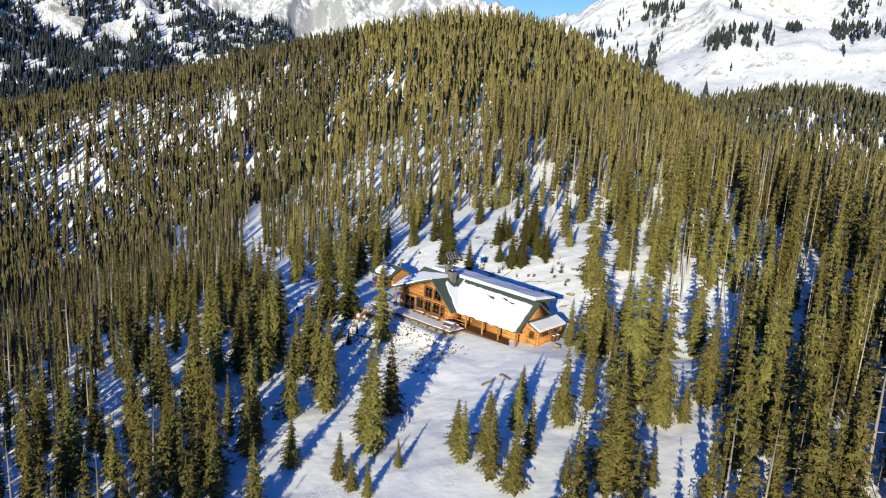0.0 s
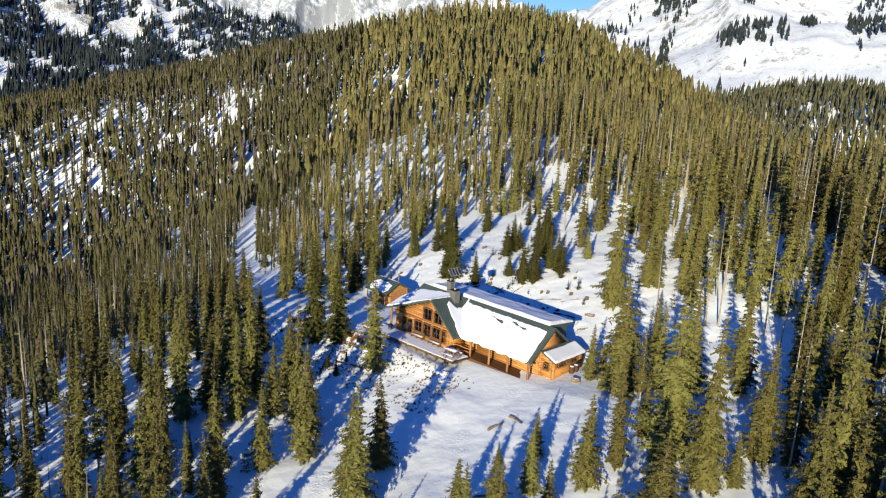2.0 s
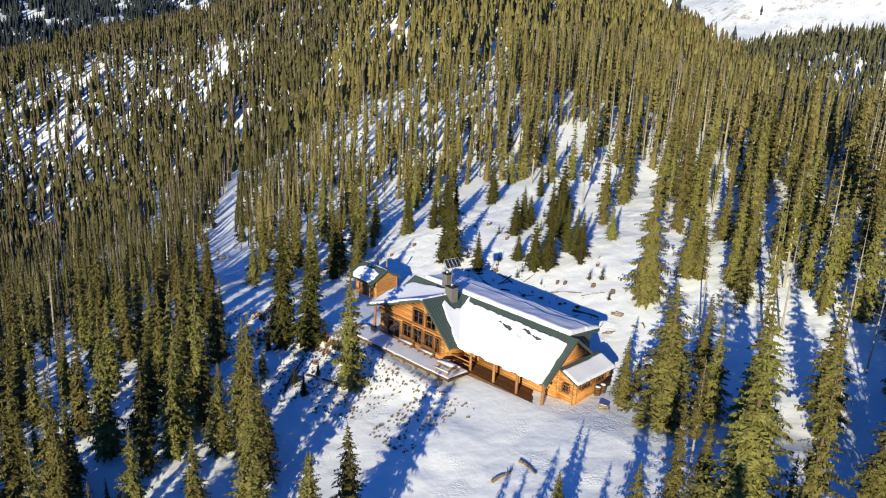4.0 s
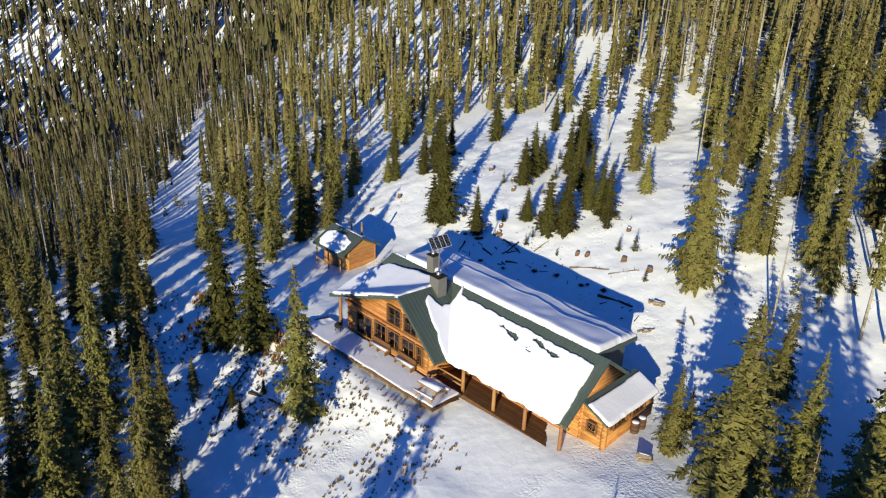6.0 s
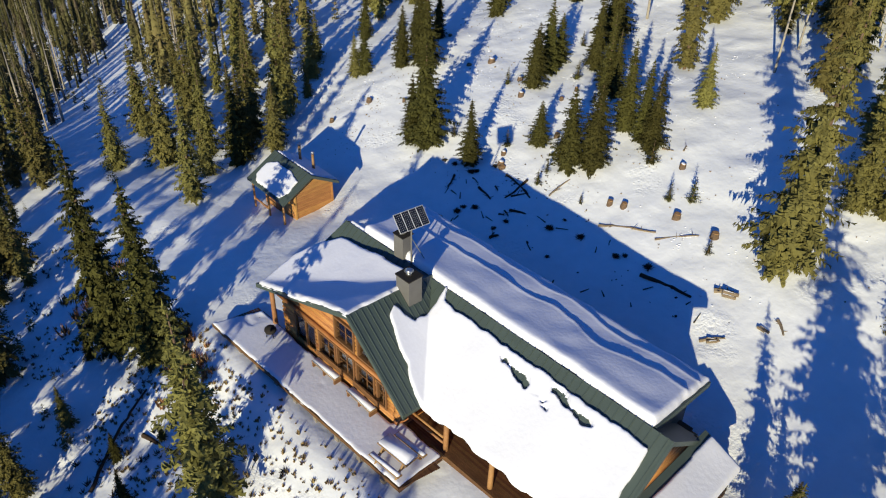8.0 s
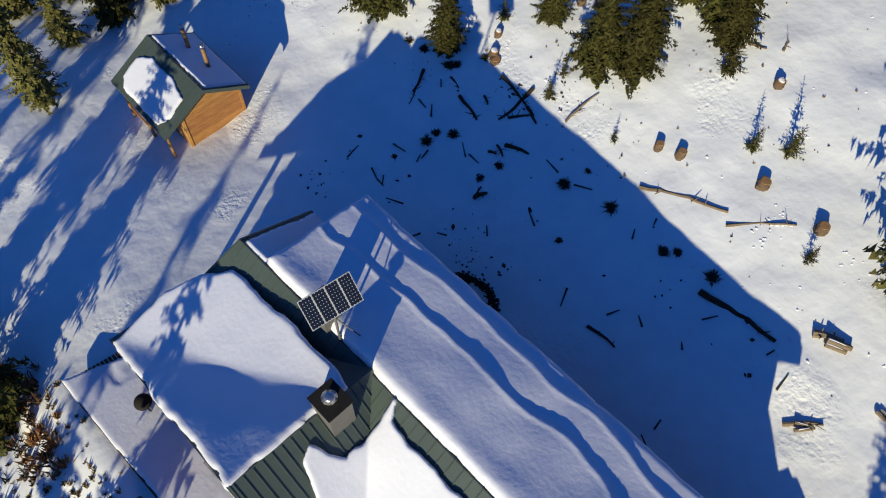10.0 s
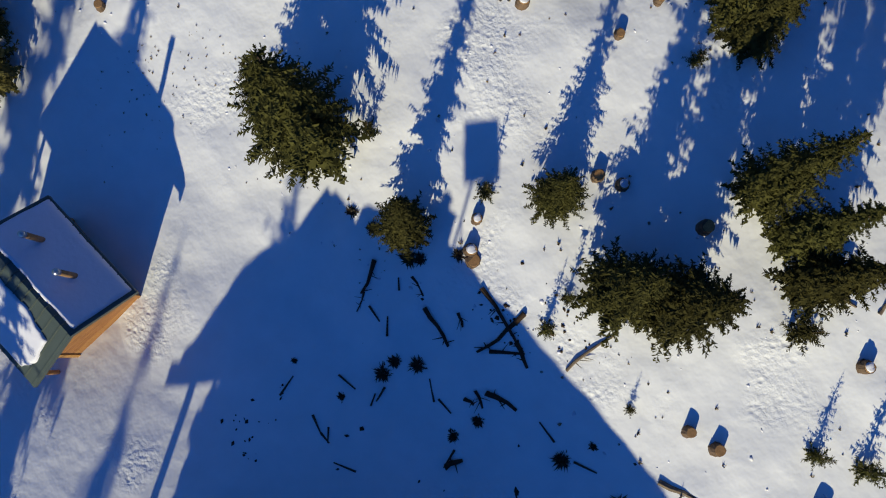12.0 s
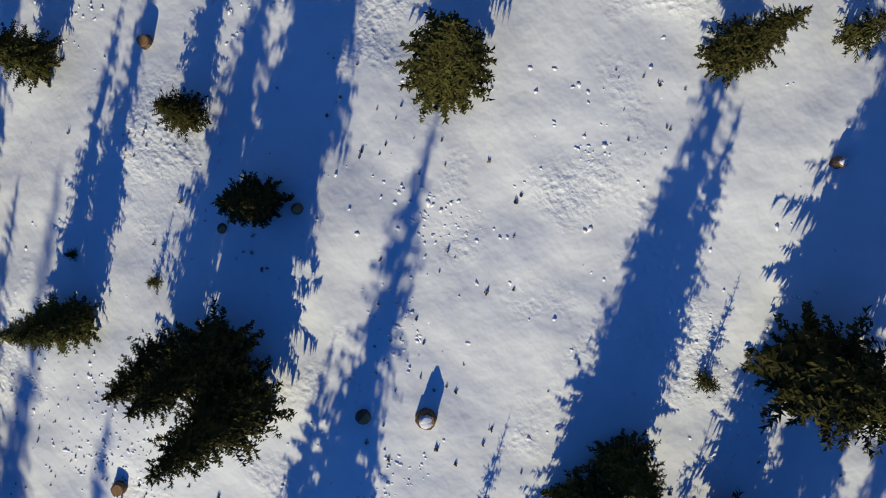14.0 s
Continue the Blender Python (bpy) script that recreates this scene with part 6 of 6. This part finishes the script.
def crumbs(name, X, Y, S, mat, label, category, sink=0.25, flat=1.0):
    """Many small lumps, half sunk, in one mesh."""
    n = len(X)
    base = np.array(((1, 0, 0), (0.2, 1, 0.1), (-1, 0.2, 0), (-0.1, -1, 0.05), (0, 0, 1), (0, 0, -1)), float)
    fc = np.array(((0, 1, 4), (1, 2, 4), (2, 3, 4), (3, 0, 4), (1, 0, 5), (2, 1, 5), (3, 2, 5), (0, 3, 5)))
    a = rng.uniform(0, math.tau, n)
    k = base[None] * rng.uniform(0.6, 1.4, (n, 6, 3)) * (S[:, None] * rng.uniform((0.6, 0.6, 0.45 * flat), (1.5, 1.0, 0.8 * flat), (n, 3)))[:, None]
    x = k[..., 0] * np.cos(a)[:, None] - k[..., 1] * np.sin(a)[:, None] + X[:, None]
    y = k[..., 0] * np.sin(a)[:, None] + k[..., 1] * np.cos(a)[:, None] + Y[:, None]
    z = k[..., 2] + (ground_z(X, Y) + sink * S * 0.3)[:, None]
    return bulk(name, np.stack([x, y, z], -1).reshape(-1, 3), (fc[None] + (np.arange(n) * 6)[:, None, None]).reshape(-1, 3), mat, label, category, "stuff")


# bark and chips behind the hut, thicker by the log heap and along the wall
X, Y = rng.uniform(-27, -3, 9000), rng.uniform(5.0, 17.5, 9000)
dense = 0.8 * fbm(X, Y, 3.5, 14, 3) + 0.5 * np.exp(-((X + 14) ** 2 / 12 + (Y - 7.0) ** 2 / 3)) + 0.35 * np.exp(-((X + 20) ** 2 / 20 + (Y - 15.5) ** 2 / 3)) - 0.28
dense -= 0.6 * np.exp(-((X + 23) ** 2 / 20 + (Y - 9.5) ** 2 / 10))
ok = rng.random(X.size) < np.clip(dense, 0.004, 0.26)
crumbs("wood_debris", X[ok], Y[ok], rng.uniform(0.02, 0.085, ok.sum()) * np.where(rng.random(ok.sum()) < 0.12, 1.9, 1), "log_dark", "scattered bark and wood chips on the snow", "debris")
# clods of trodden and fallen snow in the clearing
X, Y = rng.uniform(-56, 0, 60000), rng.uniform(12, 44, 60000)
dense = 0.6 * fbm(X, Y, 5, 16, 3) + 0.45 * fbm(X, Y, 1.5, 17, 2) + 0.85 * np.exp(-((X + 37.3) ** 2 / 16 + (Y - 29.5) ** 2 / 12)) + 0.4 * np.exp(-((X + 42) ** 2 / 20 + (Y - 17) ** 2 / 16)) - 0.45
ok = rng.random(X.size) < np.clip(dense, 0.012, 0.5)
crumbs("snow_clods", X[ok], Y[ok], rng.uniform(0.03, 0.10, ok.sum()), "roof_snow", "small clods of trodden snow in the clearing", "snow", 0.0, 0.55)
# the rim of bare soil round the melt hole by the back wall
ang = rng.uniform(0.5, 3.3, 600)
rad = rng.normal(1.0, 0.07, 600)
X, Y = -16.5 + 1.35 * rad * np.cos(ang), 6.17 + 1.15 * rad * np.sin(ang)
crumbs("bare_soil", X, Y, rng.uniform(0.03, 0.11, 600), "log_dark", "dark bare soil at the rim of a melt hole", "soil")
# straw tufts on the bank below the deck and on sunlit snow
spots = []
for k in range(900):
    x, y = rng.uniform(-26, -4), rng.uniform(-17, -8.3)
    if fbm(np.array([x]), np.array([y]), 5, 12, 3)[0] > -0.05 - 0.5 * (x < -12):
        spots.append(((x, y), rng.uniform(0.3, 1.0)))
for k in range(260):
    x, y = rng.uniform(-46, 2), rng.uniform(14, 34)
    spots.append(((x, y), rng.uniform(0.15, 0.5)))
for k in range(700):
    x, y = rng.uniform(-40, -17), rng.uniform(-17, -8.5)
    if fbm(np.array([x]), np.array([y]), 4, 15, 3)[0] > 0.15:
        spots.append(((x, y), rng.uniform(0.3, 0.9)))
for k in range(420):
    x, y = rng.normal(-40.5, 2.6), rng.normal(14.5, 2.4)
    if fbm(np.array([x]), np.array([y]), 2.5, 19, 3)[0] > 0.0:
        spots.append(((x, y), rng.uniform(0.08, 0.3)))
for cx, cy in ((-42.4, 32.4), (-36.9, 37.8), (-31.0, 13.6), (-27.0, 14.0), (-41.0, 21.4), (-20.2, 17.2), (-18.6, 17.8), (-29.3, 24.1), (-48.0, 26.4), (-16.4, 21.6), (-37.0, 27.6)):
    for k in range(14):
        spots.append(((cx + rng.normal(0, 0.9), cy + rng.normal(-0.3, 0.8)), rng.uniform(0.1, 0.35)))
clumps("dry_grass", spots, "straw", 0.2, 12, "dry yellow grass tufts poking through the snow", "grass", 0.9)

# rusty dry shrubs on the bank west of the deck
spots = []
for cx, cy, n, w in ((-24.9, -10.2, 30, 1.3), (-34.5, -12.0, 24, 1.8), (-28.4, -9.6, 12, 0.9), (-38.5, -9.5, 14, 1.2)):
    for k in range(n):
        spots.append(((cx + rng.normal(0, w), cy + rng.normal(0, w * 0.5)), rng.uniform(0.5, 1.2)))
clumps("dry_shrub", spots, "shrub", 0.6, 22, "rust-brown dry shrub above the snow", "shrub", 0.6)


# dark brushwood and broken twigs on the bank
spots = []
for k in range(520):
    x, y = rng.uniform(-46, -14), rng.uniform(-19, -10.5)
    if fbm(np.array([x]), np.array([y]), 3.5, 27, 3)[0] > 0.05:
        spots.append(((x, y), rng.uniform(0.25, 0.8)))
clumps("brushwood", spots, "brush", 0.4, 9, "dark twiggy brushwood on the broken snow bank", "brush", 1.3)


# short thick logs heaped in twos and threes
def log_heap(x, y, turn, w, r, n):
    t = thing("log_heap", "small heap of short logs with thin snow", "log heap", (x, y, gz(x, y)), turn, group="log heaps round the hut")
    for k in range(n):
        bm = bmesh.new()
        z = r * 0.7 if k < 2 else r * 2.1
        c = (k - 0.5) * 2 * r if k < 2 else 0.0
        tilt = random.uniform(-0.08, 0.08)
        tube(bm, (-w / 2 + random.uniform(-0.1, 0.1), c - tilt, z), (w / 2 + random.uniform(-0.1, 0.1), c + tilt, z + random.uniform(-0.03, 0.03)), r, r * 0.9, 9, 0.07)
        part("short_log", bm, "log_grey", t)
        bm = bmesh.new()
        tube(bm, (-w * 0.42, c - tilt * 0.8, z + r * 0.8), (w * 0.3, c + tilt * 0.8, z + r * 0.8), r * 0.3, r * 0.22, 8, 0.3)
        part("snow_cap", bm, "roof_snow", t, "", True)


for row in ((-4.5, 14.1, 20, 0.9, 0.12, 3), (-3.5, 11.0, 40, 0.6, 0.09, 2), (-1.8, 13.0, -25, 0.55, 0.09, 2), (4.5, -1.4, 30, 0.9, 0.16, 3), (15.3, -13.1, 20, 1.1, 0.15, 2)):
    log_heap(*row)
# chips and broken sticks scattered in the hut's shade
for k in range(34):
    x, y, a, l = rng.uniform(-26, -5), rng.uniform(6.2, 14.3), rng.uniform(0, math.tau), rng.uniform(0.3, 0.9)
    z = gz(x, y)
    t = thing("stick", "short dark broken branch on shaded snow", "stick", (x, y, z + 0.02), group="broken branches behind the hut")
    bm = bmesh.new()
    tube(bm, (0, 0, 0), (l * math.cos(a), l * math.sin(a), gz(x + l * math.cos(a), y + l * math.sin(a)) - z), 0.045, 0.025, 5, 0.2)
    part("branch", bm, "brush", t)
